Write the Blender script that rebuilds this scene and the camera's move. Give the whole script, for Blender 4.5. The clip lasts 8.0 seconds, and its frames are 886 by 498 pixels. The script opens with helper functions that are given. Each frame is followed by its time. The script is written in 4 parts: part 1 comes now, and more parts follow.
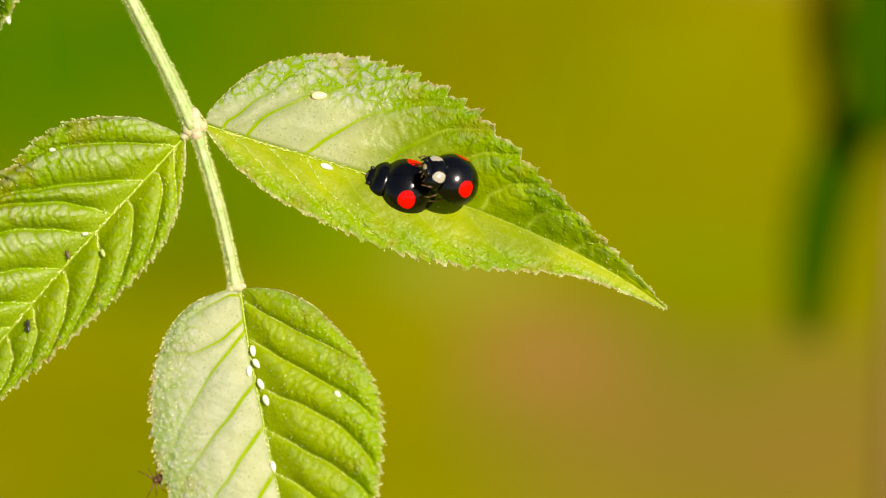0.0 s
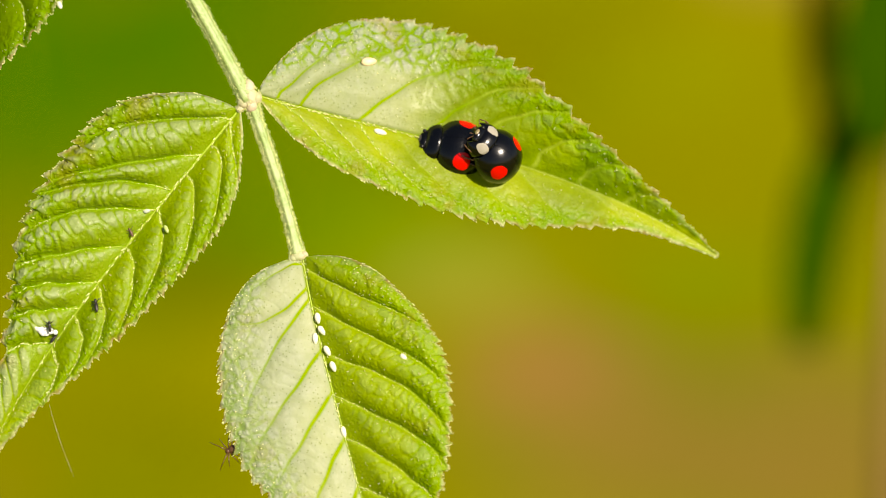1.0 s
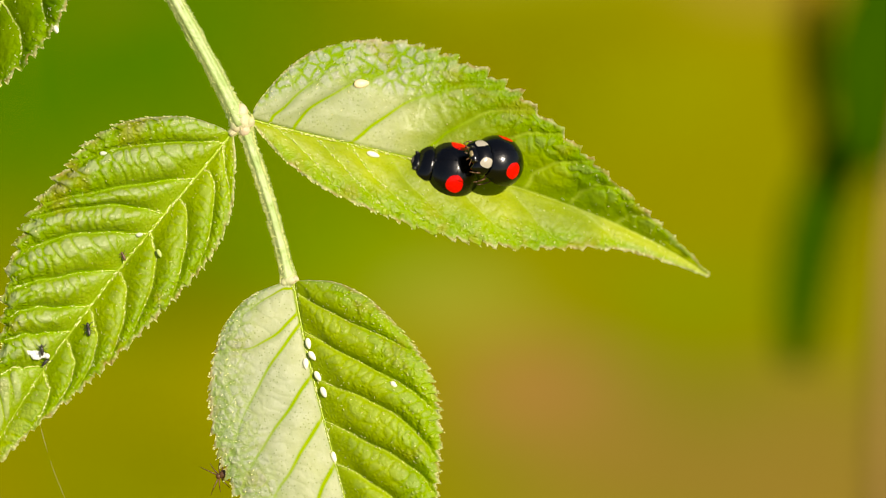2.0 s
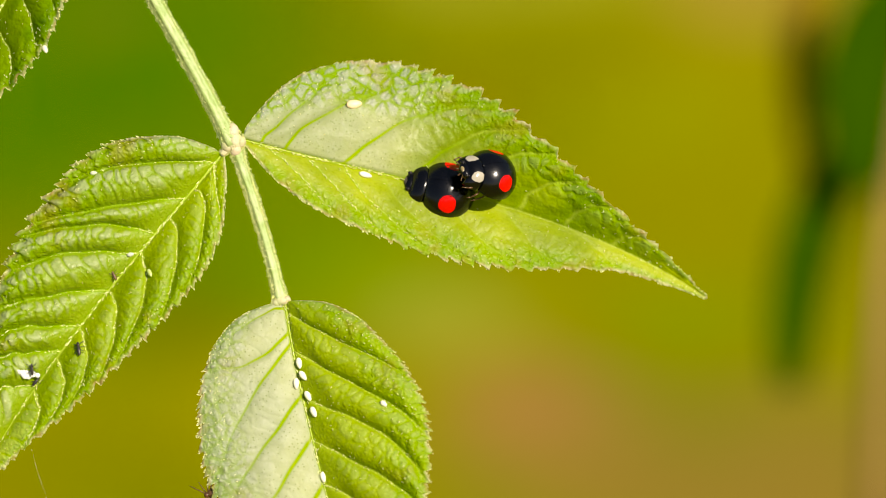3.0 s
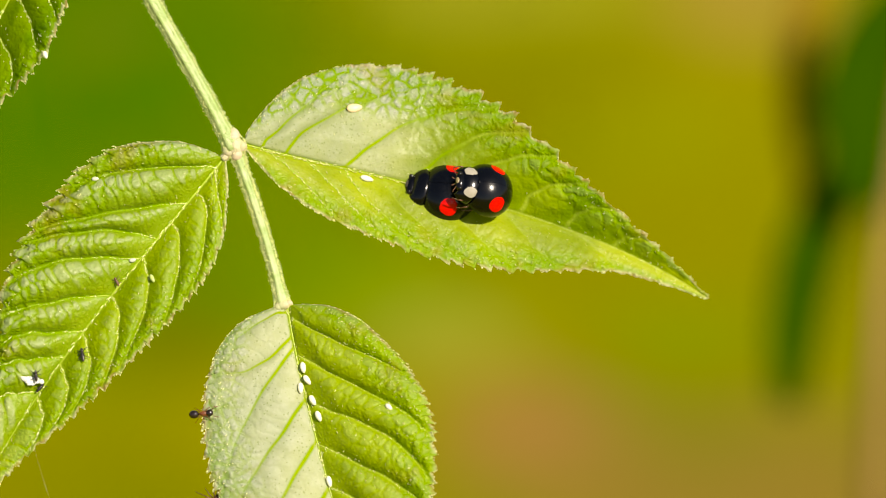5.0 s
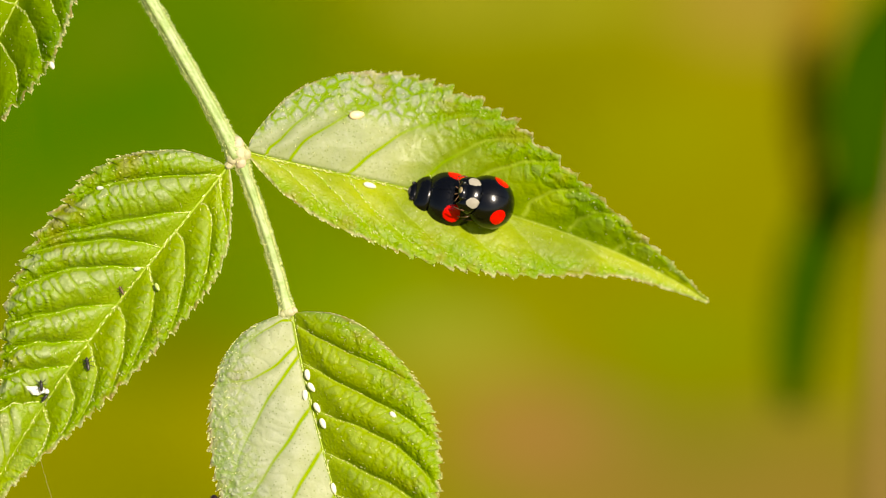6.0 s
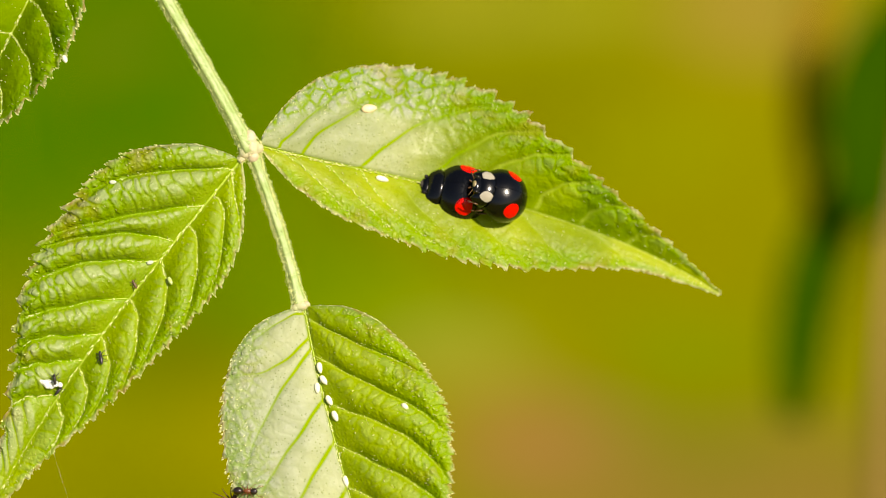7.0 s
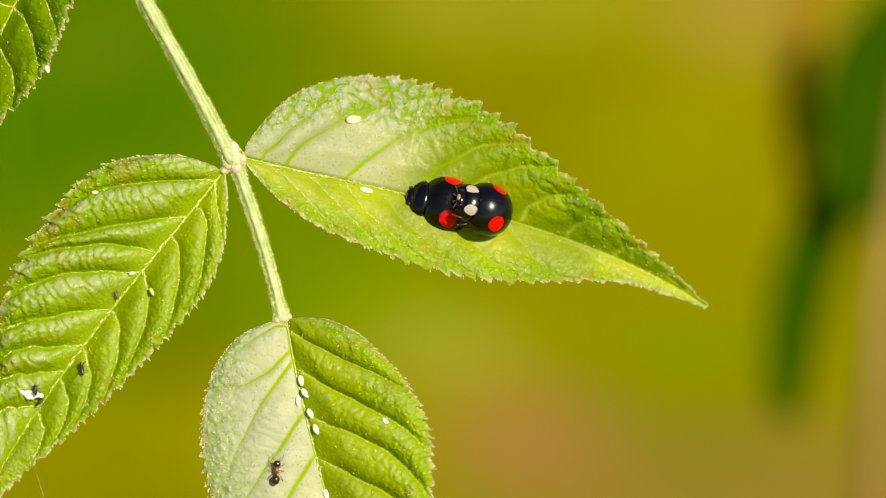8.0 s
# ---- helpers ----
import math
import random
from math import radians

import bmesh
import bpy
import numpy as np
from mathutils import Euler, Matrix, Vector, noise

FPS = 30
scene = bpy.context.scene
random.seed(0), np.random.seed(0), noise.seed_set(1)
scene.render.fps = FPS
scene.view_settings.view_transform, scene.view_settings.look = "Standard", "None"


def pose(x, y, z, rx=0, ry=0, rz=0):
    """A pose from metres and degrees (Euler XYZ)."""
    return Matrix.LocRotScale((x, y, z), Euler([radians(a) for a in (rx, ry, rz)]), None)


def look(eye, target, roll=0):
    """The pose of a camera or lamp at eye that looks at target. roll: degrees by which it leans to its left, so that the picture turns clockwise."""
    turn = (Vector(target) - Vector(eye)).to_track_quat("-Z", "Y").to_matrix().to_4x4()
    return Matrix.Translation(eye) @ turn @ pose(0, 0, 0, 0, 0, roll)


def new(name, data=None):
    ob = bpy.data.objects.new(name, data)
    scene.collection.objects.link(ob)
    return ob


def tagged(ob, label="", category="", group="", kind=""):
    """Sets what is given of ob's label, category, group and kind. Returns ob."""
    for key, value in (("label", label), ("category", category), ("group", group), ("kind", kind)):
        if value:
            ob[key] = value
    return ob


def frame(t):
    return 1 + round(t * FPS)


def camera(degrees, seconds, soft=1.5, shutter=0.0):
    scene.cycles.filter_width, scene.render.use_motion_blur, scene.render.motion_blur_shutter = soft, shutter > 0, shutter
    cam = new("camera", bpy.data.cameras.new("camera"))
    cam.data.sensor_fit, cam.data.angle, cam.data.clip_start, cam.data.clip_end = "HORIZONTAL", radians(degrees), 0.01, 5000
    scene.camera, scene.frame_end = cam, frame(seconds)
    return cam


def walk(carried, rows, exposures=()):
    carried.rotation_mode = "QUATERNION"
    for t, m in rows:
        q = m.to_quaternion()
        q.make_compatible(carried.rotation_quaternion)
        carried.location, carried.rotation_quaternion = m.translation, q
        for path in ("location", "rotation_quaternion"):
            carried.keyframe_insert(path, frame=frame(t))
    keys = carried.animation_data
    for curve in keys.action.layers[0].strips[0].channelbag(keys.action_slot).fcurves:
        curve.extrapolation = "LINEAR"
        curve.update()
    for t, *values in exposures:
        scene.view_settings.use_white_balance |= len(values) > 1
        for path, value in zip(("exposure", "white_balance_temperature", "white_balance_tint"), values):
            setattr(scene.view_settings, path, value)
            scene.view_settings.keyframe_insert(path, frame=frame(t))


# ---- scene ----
# A sprig of three-part leaf with two mating ladybirds; plan unit UNIT metres, the plan lies square to the view.
UNIT = 4.4634e-5
DIST = 0.285
PLANE = pose(0, 0, 0.80, 60, 0, 0)


def plan(x, y, z=0.0):
    """Plan units (x to the right, y down, z towards the lens) to metres in PLANE."""
    f = 1 - z * UNIT / DIST
    return Vector(((x - 784) * UNIT * f, (441 - y) * UNIT * f, z * UNIT))


# t, then the sprig's node in mm and its turn in degrees, in PLANE
SWAY = [(0, -19.677, 9.594, 1.486, -1.45, 1.01, -2.15), (0.1, -17.792, 8.782, 1.251, -1.09, 0.74, 0.37),
        (0.2, -17.166, 8.447, 1.016, -0.74, 0.47, -1.63), (0.3, -17.634, 9.008, 0.781, -0.38, 0.2, -2.06),
        (0.4, -17.731, 9.263, 0.546, -0.02, -0.07, -2.68), (0.5, -17.44, 9.078, 0.311, 0.34, -0.34, -1.19),
        (0.6, -17.413, 10.167, 0.166, 0.3, 0.22, -1.41), (0.7, -17.294, 11.696, 0.02, 0.27, 0.79, -1.08),
        (0.8, -17.374, 12.568, -0.125, 0.23, 1.36, -1.36), (0.9, -16.408, 13.045, -0.271, 0.19, 1.92, -0.41),
        (1, -15.235, 12.872, -0.416, 0.15, 2.49, 0.57), (1.1, -14.592, 12.63, -0.379, 0.37, 2.3, 0.17),
        (1.2, -14.405, 11.265, -0.342, 0.59, 2.11, 0.33), (1.3, -15.84, 10.396, -0.305, 0.81, 1.93, -1.57),
        (1.4, -16.19, 10.363, -0.268, 1.03, 1.74, -0.48), (1.5, -16.518, 10.521, -0.231, 1.25, 1.55, -1.13),
        (1.6, -16.572, 9.987, -0.215, 1.68, 1.73, -1.6), (1.7, -16.427, 10.138, -0.199, 2.11, 1.91, -1.46),
        (1.8, -15.101, 11.857, -0.182, 2.54, 2.09, 0.39), (1.9, -15.015, 12.855, -0.166, 2.97, 2.27, 0.39),
        (2, -15.165, 12.423, -0.15, 3.4, 2.45, -0.18), (2.1, -15.237, 11.238, -0.135, 3.24, 2.27, -0.47),
        (2.2, -15.066, 10.817, -0.12, 3.08, 2.08, -1.03), (3.3, -15.267, 12.89, 0.047, 1.33, 0.02, 0.25),
        (3.4, -15.365, 12.714, 0.062, 1.17, -0.17, 0.01), (3.5, -15.706, 12.879, 0.077, 1.01, -0.36, -0.03),
        (3.6, -15.578, 13.508, 0.05, 1.36, -0.42, 0.67), (3.7, -14.706, 14.284, 0.023, 1.7, -0.48, 1.57),
        (3.8, -14.199, 14.185, -0.003, 2.05, -0.54, 1.05), (3.9, -14.32, 13.381, -0.03, 2.4, -0.6, 0.15),
        (4, -14.72, 12.515, -0.057, 2.74, -0.66, 0.02), (4.1, -15.205, 12.071, -0.052, 2.49, -0.47, 0.21),
        (4.2, -15.538, 11.864, -0.047, 2.23, -0.28, 0.09), (4.3, -15.689, 12.015, -0.041, 1.97, -0.1, 0.11),
        (4.4, -15.574, 12.478, -0.036, 1.72, 0.09, 0.31), (4.5, -15.141, 13.021, -0.031, 1.46, 0.27, 0.52),
        (4.6, -15.01, 13.238, -0.048, 1.59, 0.41, 0.69), (4.7, -14.833, 13.394, -0.064, 1.71, 0.55, 0.63),
        (5.8, -16.151, 13.719, -0.249, 3.1, 2.04, 0.6), (5.9, -15.655, 13.874, -0.265, 3.22, 2.18, 1.25),
        (6, -15.109, 13.372, -0.282, 3.35, 2.31, 0.83), (6.1, -14.939, 13.278, -0.366, 3.24, 2.11, 0.22),
        (6.2, -15.02, 13.56, -0.45, 3.13, 1.91, 0.25), (6.3, -14.955, 13.802, -0.535, 3.02, 1.7, 0.55),
        (6.4, -14.615, 14.025, -0.619, 2.91, 1.5, 0.43), (6.5, -14.293, 14.296, -0.703, 2.81, 1.29, 0.89),
        (6.6, -14.325, 14.14, -0.71, 2.83, 1.35, 0.34), (6.7, -14.427, 14.049, -0.717, 2.85, 1.4, 0.22),
        (6.8, -14.392, 14.407, -0.724, 2.87, 1.46, 0.28), (6.9, -14.332, 14.527, -0.731, 2.89, 1.51, 1.03),
        (7, -14.291, 14.642, -0.738, 2.91, 1.57, 0.79), (7.1, -15.025, 14.595, -0.668, 2.69, 1.5, 0.15),
        (7.2, -15.468, 14.734, -0.599, 2.47, 1.43, 0.09), (7.3, -15.764, 14.721, -0.529, 2.26, 1.37, 0.25),
        (7.4, -15.812, 14.462, -0.46, 2.04, 1.3, 0.97), (7.5, -15.52, 14.389, -0.39, 1.82, 1.24, 1.1),
        (7.6, -15.493, 14.41, -0.309, 2.13, 0.92, 0.78), (7.7, -15.212, 14.377, -0.229, 2.44, 0.6, 1.19),
        (7.8, -14.65, 14.621, -0.148, 2.76, 0.28, 1.25), (7.9, -14.669, 14.257, -0.068, 3.07, -0.04, 1.26),
        (8, -14.893, 13.454, 0.013, 3.38, -0.35, 0.2)]
# turn of each leaflet about its own base, degrees
TURNS = {
    "side": [(0, -1.1, -2.37, -0.64), (0.5, 0.03, -0.41, -0.27), (1, 0.22, 0.74, -0.68), (1.5, 0.07, 0.76, 0.13), (2, 0.16, 1.54, 0.24), (2.2, 0.14, 1.23, 0.21),
             (3.3, -0.01, 0.21, 0.05), (3.5, -0.04, -0.01, 0.02), (4, -0.13, 1.59, 0.42), (4.5, -0.04, 0.11, 0.21), (4.7, -0.16, 0.29, 0.21), (5.8, -0.86, 1.18, 0.21),
             (6, -0.99, 1.42, 0.21), (6.5, -0.9, 1.52, 0.31), (7, -0.21, 1.93, 0.36), (7.5, -0.77, 0.69, -0.13), (8, 0.32, 2.15, 0.65)],
    "end": [(0, 1.85, 1.52, -0.09), (0.1, 1.61, 1.71, -0.89), (0.2, 1.38, 1.12, -0.76), (0.3, 1.14, 0.75, 0.09), (0.4, 0.91, 0.39, 0.69), (0.5, 0.67, 0.36, 0.22),
             (0.6, 0.81, -0.11, 0.22), (0.7, 0.94, -0.5, 0.84), (0.8, 1.08, -0.96, 0.01), (0.9, 1.21, -1.23, -0.14), (1, 1.35, -1.52, 0.1), (1.1, 1.18, -1.41, -0.44),
             (1.2, 1.02, -1.26, -0.16), (1.3, 0.85, -1.42, 0.12), (1.4, 0.68, -1.1, 0.42), (1.5, 0.52, -1.05, 0.56), (1.6, 0.76, -1.28, 0.43), (1.7, 0.99, -1.3, 1.39),
             (1.8, 1.23, -1.13, 1.8), (1.9, 1.47, -1.38, 0.98), (2, 1.71, -1.62, 0.78), (2.1, 1.6, -1.5, 1.05), (2.2, 1.49, -1.5, 0.82), (3.3, 0.29, -0.14, -0.44),
             (3.4, 0.18, -0.07, -0.17), (3.5, 0.07, 0.03, 0.04), (3.6, 0.12, 0.09, 0.72), (3.7, 0.17, 0.17, 0.62), (3.8, 0.22, -0.01, -0.16), (3.9, 0.27, -0.21, -0.08),
             (4, 0.32, -0.29, -0.01), (4.1, 0.3, -0.11, 0.44), (4.2, 0.29, -0.03, 0.39), (4.3, 0.28, 0.1, 0.58), (4.4, 0.27, 0.23, 0.61), (4.5, 0.26, 0.36, 0.24),
             (4.6, 0.32, 0.23, 0.34), (4.7, 0.38, 0.06, 0.1), (5.8, 1.01, -1.61, 0.54), (5.9, 1.07, -1.67, 0.5), (6, 1.13, -1.92, 0.16), (6.1, 0.96, -1.87, 0.06),
             (6.2, 0.8, -1.63, 0.81), (6.3, 0.64, -1.49, 0.34), (6.4, 0.47, -1.32, 0.7), (6.5, 0.31, -1.14, 0.33), (6.6, 0.11, -1.32, 0.23), (6.7, -0.1, -1.4, 0.61),
             (6.8, -0.3, -1.5, 0.43), (6.9, -0.51, -1.48, 0.46), (7, -0.71, -1.63, 0.2), (7.1, -0.48, -1.6, 0.53), (7.2, -0.25, -1.48, 0.81), (7.3, -0.01, -1.39, 0.04),
             (7.4, 0.22, -1.16, 0.2), (7.5, 0.45, -1.04, -0.14), (7.6, 0.46, -1.04, 0.12), (7.7, 0.46, -0.9, 0.49), (7.8, 0.47, -0.83, 0.75), (7.9, 0.48, -0.78, 0.77),
             (8, 0.49, -0.94, 0.4)],
    "near": [(0, -0.33, -2.26, -0.47), (0.5, -0.69, 0.56, 0.13), (1, -0.07, -1.82, -0.01), (1.5, -0.43, -0.16, 0.22), (2, -1.87, 0.61, 0.48), (2.2, -1.62, 0.53, 0.42),
             (3.3, -0.24, 0.08, 0.09), (3.5, 0.01, 0, 0.03), (4, -1.48, 1.17, 0.19), (4.5, -0.36, 0.05, 0.29), (4.7, -0.56, 0.09, 0.3), (5.8, -1.65, 0.31, 0.34),
             (6, -1.85, 0.35, 0.34), (6.5, -0.17, -0.81, 0.28), (7, -0.02, 1.04, 0.39), (7.5, -0.71, 0.32, 0.31), (8, -2.02, 1.87, 0.63)],
    "upper": [(0, -3.9, 0.5, 0.1), (0.5, -3.5, 0.4, 1.1), (1, -0.7, 0.1, -0.4), (1.5, -0.7, 0.1, 0.6), (2, 0, 0, 0.4), (2.2, 0, 0, 0.3), (3.3, 0, 0, 0), (3.5, -0, 0, 0), (4, 0.1, -0, 0.4), (4.5, 0.1, -0, -0.2), (6, 0, 0, 0.7), (6.5, 0.3, -0, 0.4), (7, 0.3, -0, 0.7), (7.5, 0.7, -0.1, 0.2), (8, 0.5, -0.1, 0.7)],
}
# the upper ladybird in the side leaflet's plan: mm and degrees
ROCK = [(0, 2.92, 4.68, -1.07, -37.2, 36.0, -14.2), (0.2, 2.67, 5.31, -1.07, -26.0, 34.9, -1.8), (0.4, 3.07, 4.99, -1.07, -29.9, 31.5, -5.5), (0.5, 2.98, 4.86, -1.07, -29.6, 31.4, -10.1),
        (0.6, 2.95, 4.26, -1.07, -25.7, 27.1, -20.5), (0.8, 2.56, 3.85, -1.07, -23.1, 24.2, -33.2), (1, 2.21, 3.51, -1.07, -23.4, 28.7, -44.9), (1.2, 2.57, 4.45, -1.07, -27.6, 31.0, -23.5),
        (1.4, 2.80, 4.89, -1.07, -36.2, 33.9, -9.0), (1.5, 2.76, 4.93, -1.07, -37.0, 36.6, -4.9), (1.6, 2.96, 5.01, -1.07, -34.1, 33.1, -5.6), (1.8, 2.55, 3.49, -1.07, -22.3, 25.3, -36.8),
        (2, 2.88, 4.76, -1.07, -35.4, 34.1, -10.6), (2.2, 2.87, 4.60, -1.07, -28.8, 30.6, -15.3), (3.3, 2.76, 5.33, -1.07, -37.8, 36.9, -4.9), (3.5, 2.55, 4.15, -1.07, -26.2, 27.9, -29.8),
        (3.7, 2.68, 4.82, -1.07, -27.6, 31.7, -5.2), (3.9, 2.59, 5.01, -1.07, -38.4, 37.5, -10.2), (4, 2.71, 4.70, -1.07, -30.2, 30.9, -12.6), (4.5, 2.47, 4.38, -1.07, -25.3, 29.6, -13.5),
        (6, 2.39, 3.86, -1.07, -21.5, 27.6, -20.0), (6.5, 2.39, 3.72, -1.07, -24.4, 28.4, -21.2), (7, 2.45, 3.81, -1.07, -22.6, 29.1, -20.6), (7.5, 2.56, 3.74, -1.07, -24.1, 28.7, -19.9),
        (8, 2.50, 3.69, -1.07, -25.7, 28.2, -20.8)]
# camera: t, tilt up, turn to the right (degrees)
TILT = [(0, 0, 0), (1, .2, .05), (2.2, .55, .2), (3.5, 1.0, .36), (4.7, 1.08, .33), (6, 1.2, .25), (7, 1.35, .22), (8, 1.3, .36)]
TIMES = [r[0] for r in SWAY]


def between(rows, t):
    a = np.array(rows, float)
    return [float(np.interp(t, a[:, 0], a[:, i])) for i in range(1, a.shape[1])]


# ---------------------------------------------------------------- camera
cam = camera(14, 8.0, soft=1.0)
cam.data.dof.use_dof = True
cam.data.dof.focus_distance = DIST
cam.data.dof.aperture_fstop = 16.0


def aim(t):
    up, right = between(TILT, t)
    return PLANE @ Matrix.Translation((0, 0, DIST)) @ pose(0, 0, 0, up) @ pose(0, 0, 0, 0, -right)


walk(cam, [(t, aim(t)) for t in TIMES])

# ---------------------------------------------------------------- light
SUN_PLAN = Vector((0.45, 0.31, 0.84)).normalized()
sun_dir = (PLANE.to_3x3() @ SUN_PLAN).normalized()
world = bpy.data.worlds.new("sky")
scene.world = world
world.use_nodes = True
wn = world.node_tree.nodes
sky = wn.new("ShaderNodeTexSky")
sky.sky_type, sky.sun_disc = "NISHITA", False
sky.sun_elevation = math.asin(sun_dir.z)
sky.sun_rotation = math.atan2(sun_dir.x, sun_dir.y)
world.node_tree.links.new(sky.outputs[0], wn["Background"].inputs[0])
wn["Background"].inputs[1].default_value = 0.07
sun = new("sun", bpy.data.lights.new("sun", "SUN"))
sun.data.energy, sun.data.angle, sun.data.color = 5.0, radians(0.5), (1.0, 0.96, 0.90)
sun.matrix_world = look(sun_dir * 5, (0, 0, 0))
scene.view_settings.exposure = 0.42
scene.view_settings.use_white_balance = True
scene.view_settings.white_balance_temperature = 7650


# ---------------------------------------------------------------- materials
class Nodes:
    """A small node-tree writer."""

    def __init__(self, name):
        self.mat = bpy.data.materials.new(name)
        self.mat.use_nodes = True
        self.t = self.mat.node_tree
        self.bsdf = self.t.nodes["Principled BSDF"]
        self.out = self.t.nodes["Material Output"]

    def n(self, kind, **inputs):
        node = self.t.nodes.new(kind)
        for k, v in inputs.items():
            self.put(node.inputs[k.replace("_", " ")], v)
        return node

    def put(self, socket, v):
        if isinstance(v, bpy.types.NodeSocket):
            self.t.links.new(v, socket)
        else:
            socket.default_value = v

    def math(self, op, a, b=0.0, clamp=False):
        node = self.t.nodes.new("ShaderNodeMath")
        node.operation, node.use_clamp = op, clamp
        self.put(node.inputs[0], a), self.put(node.inputs[1], b)
        return node.outputs[0]

    def mix(self, fac, a, b):
        node = self.t.nodes.new("ShaderNodeMix")
        node.data_type = "RGBA"
        self.put(node.inputs[0], fac)
        self.put(node.inputs[6], a if isinstance(a, bpy.types.NodeSocket) else (*a, 1))
        self.put(node.inputs[7], b if isinstance(b, bpy.types.NodeSocket) else (*b, 1))
        return node.outputs[2]

    def step(self, v, lo, hi):
        node = self.t.nodes.new("ShaderNodeMapRange")
        node.interpolation_type = "SMOOTHSTEP"
        self.put(node.inputs[0], v)
        node.inputs[1].default_value, node.inputs[2].default_value = lo, hi
        return node.outputs[0]

    def noise(self, scale, detail=3.0, where=None, rough=0.5):
        node = self.n("ShaderNodeTexNoise", Scale=scale, Detail=detail, Roughness=rough)
        self.put(node.inputs["Vector"], where or self.where())
        return node.outputs[0]

    def cells(self, scale, feature="F1", where=None):
        node = self.t.nodes.new("ShaderNodeTexVoronoi")
        node.feature = feature
        node.inputs["Scale"].default_value = scale
        self.put(node.inputs["Vector"], where or self.where())
        return node.outputs["Distance"]

    def where(self):
        return self.n("ShaderNodeTexCoord").outputs["Object"]

    def attr(self, name):
        node = self.t.nodes.new("ShaderNodeAttribute")
        node.attribute_name = name
        return node.outputs["Fac"]

    def bump(self, height, distance, strength=1.0, normal=None):
        node = self.n("ShaderNodeBump", Height=height, Distance=distance, Strength=strength)
        if normal:
            self.put(node.inputs["Normal"], normal)
        return node.outputs[0]

    def set(self, **inputs):
        for k, v in inputs.items():
            self.put(self.bsdf.inputs[k.replace("_", " ")], v)
        return self.mat


def leaf_material(name, dark, light):
    """Leaf blade: smooth parts are waxy, with pale sheen painted in; rough parts are netted with fine veins."""
    m = Nodes(name)
    vein, rim, shaded, netted, waxy = m.attr("vein"), m.attr("rim"), m.attr("shaded"), m.attr("netted"), m.attr("waxy")
    cross, lit_crest, edge = m.attr("cross"), m.attr("lit_crest"), m.attr("edge")
    pos = m.where()
    warp = m.n("ShaderNodeTexNoise", Scale=900.0, Detail=2.0)
    m.put(warp.inputs["Vector"], pos)
    off = m.n("ShaderNodeVectorMath")
    off.operation = "MULTIPLY_ADD"
    m.put(off.inputs[0], warp.outputs["Color"])
    off.inputs[1].default_value = (0.0005, 0.0005, 0.0005)
    m.put(off.inputs[2], pos)
    groove = m.step(vein, 0.2, 0.85)
    # broad and middling changes of green
    base = m.mix(m.step(m.noise(130, 4), 0.35, 0.68), dark, light)
    base = m.mix(m.math("MULTIPLY", m.step(m.noise(1500, 2), 0.35, 0.75), 0.3), base, (0.30, 0.39, 0.0))
    speck = m.math("MULTIPLY", m.step(m.noise(3600, 4), 0.5, 0.66), m.math("ADD", 0.12, m.math("MULTIPLY", netted, 0.2)))
    base = m.mix(m.math("MULTIPLY", netted, 0.5), base, (0.29, 0.48, 0.0))
    base = m.mix(speck, base, (0.44, 0.49, 0.01))
    # blades turned from the sun: shade painted in as darker, mottled green
    base = m.mix(m.math("MULTIPLY", shaded, 0.5), base, (0.09, 0.20, 0.0))
    mottle = m.math("MULTIPLY", m.step(m.noise(300, 3), 0.4, 0.66), m.math("MULTIPLY", m.math("ADD", m.math("MULTIPLY", netted, 0.25), m.math("MULTIPLY", shaded, m.math("ADD", 0.8, m.math("MULTIPLY", edge, 0.7)))), 0.6), True)
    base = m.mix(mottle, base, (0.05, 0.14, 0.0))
    # pale grey sheen painted into the colour of the waxy halves
    sheen_tint = m.math("MULTIPLY", m.math("MULTIPLY", m.step(waxy, 0.56, 1.05), 0.57), m.math("SUBTRACT", 1.0, groove))
    # towards the margin the painted sheen breaks up into small pads with green between
    seam = m.cells(1050, "DISTANCE_TO_EDGE", off.outputs[0])
    pad = m.step(m.math("SUBTRACT", seam, m.math("MULTIPLY", m.noise(420, 2), 0.22)), -0.06, 0.12)
    broken = m.math("MULTIPLY", m.step(m.math("ADD", edge, m.math("MULTIPLY", m.noise(230, 2), 0.5)), 0.30, 0.75), m.math("SUBTRACT", m.step(waxy, 0.4, 0.6), m.math("MULTIPLY", m.step(waxy, 0.87, 0.92), 0.72)))
    gap = m.math("MULTIPLY", broken, m.math("SUBTRACT", 1.0, pad))
    base = m.mix(m.math("MULTIPLY", gap, 0.55), base, (0.20, 0.33, 0.0))
    sheen_tint = m.math("MULTIPLY", sheen_tint, m.math("SUBTRACT", m.math("ADD", 1.0, m.math("MULTIPLY", broken, 1.3)), m.math("MULTIPLY", gap, 2.3)), True)
    base = m.mix(sheen_tint, base, (0.425, 0.425, 0.395))
    # dark pores of the waxy halves
    dots = m.math("SUBTRACT", 1.0, m.step(m.cells(3100), 0.14, 0.28))
    base = m.mix(m.math("MULTIPLY", dots, m.math("ADD", 0.06, m.math("MULTIPLY", waxy, 0.27))), base, (0.06, 0.10, 0.015))
    # net of the finest veins inside the ladder
    net = m.cells(2300, "DISTANCE_TO_EDGE", off.outputs[0])
    top = m.step(net, 0.03, 0.40)
    low = m.math("MAXIMUM", m.math("MULTIPLY", m.math("SUBTRACT", 1.0, top), 0.7), cross)
    swell = m.math("ADD", 0.12, netted, True)
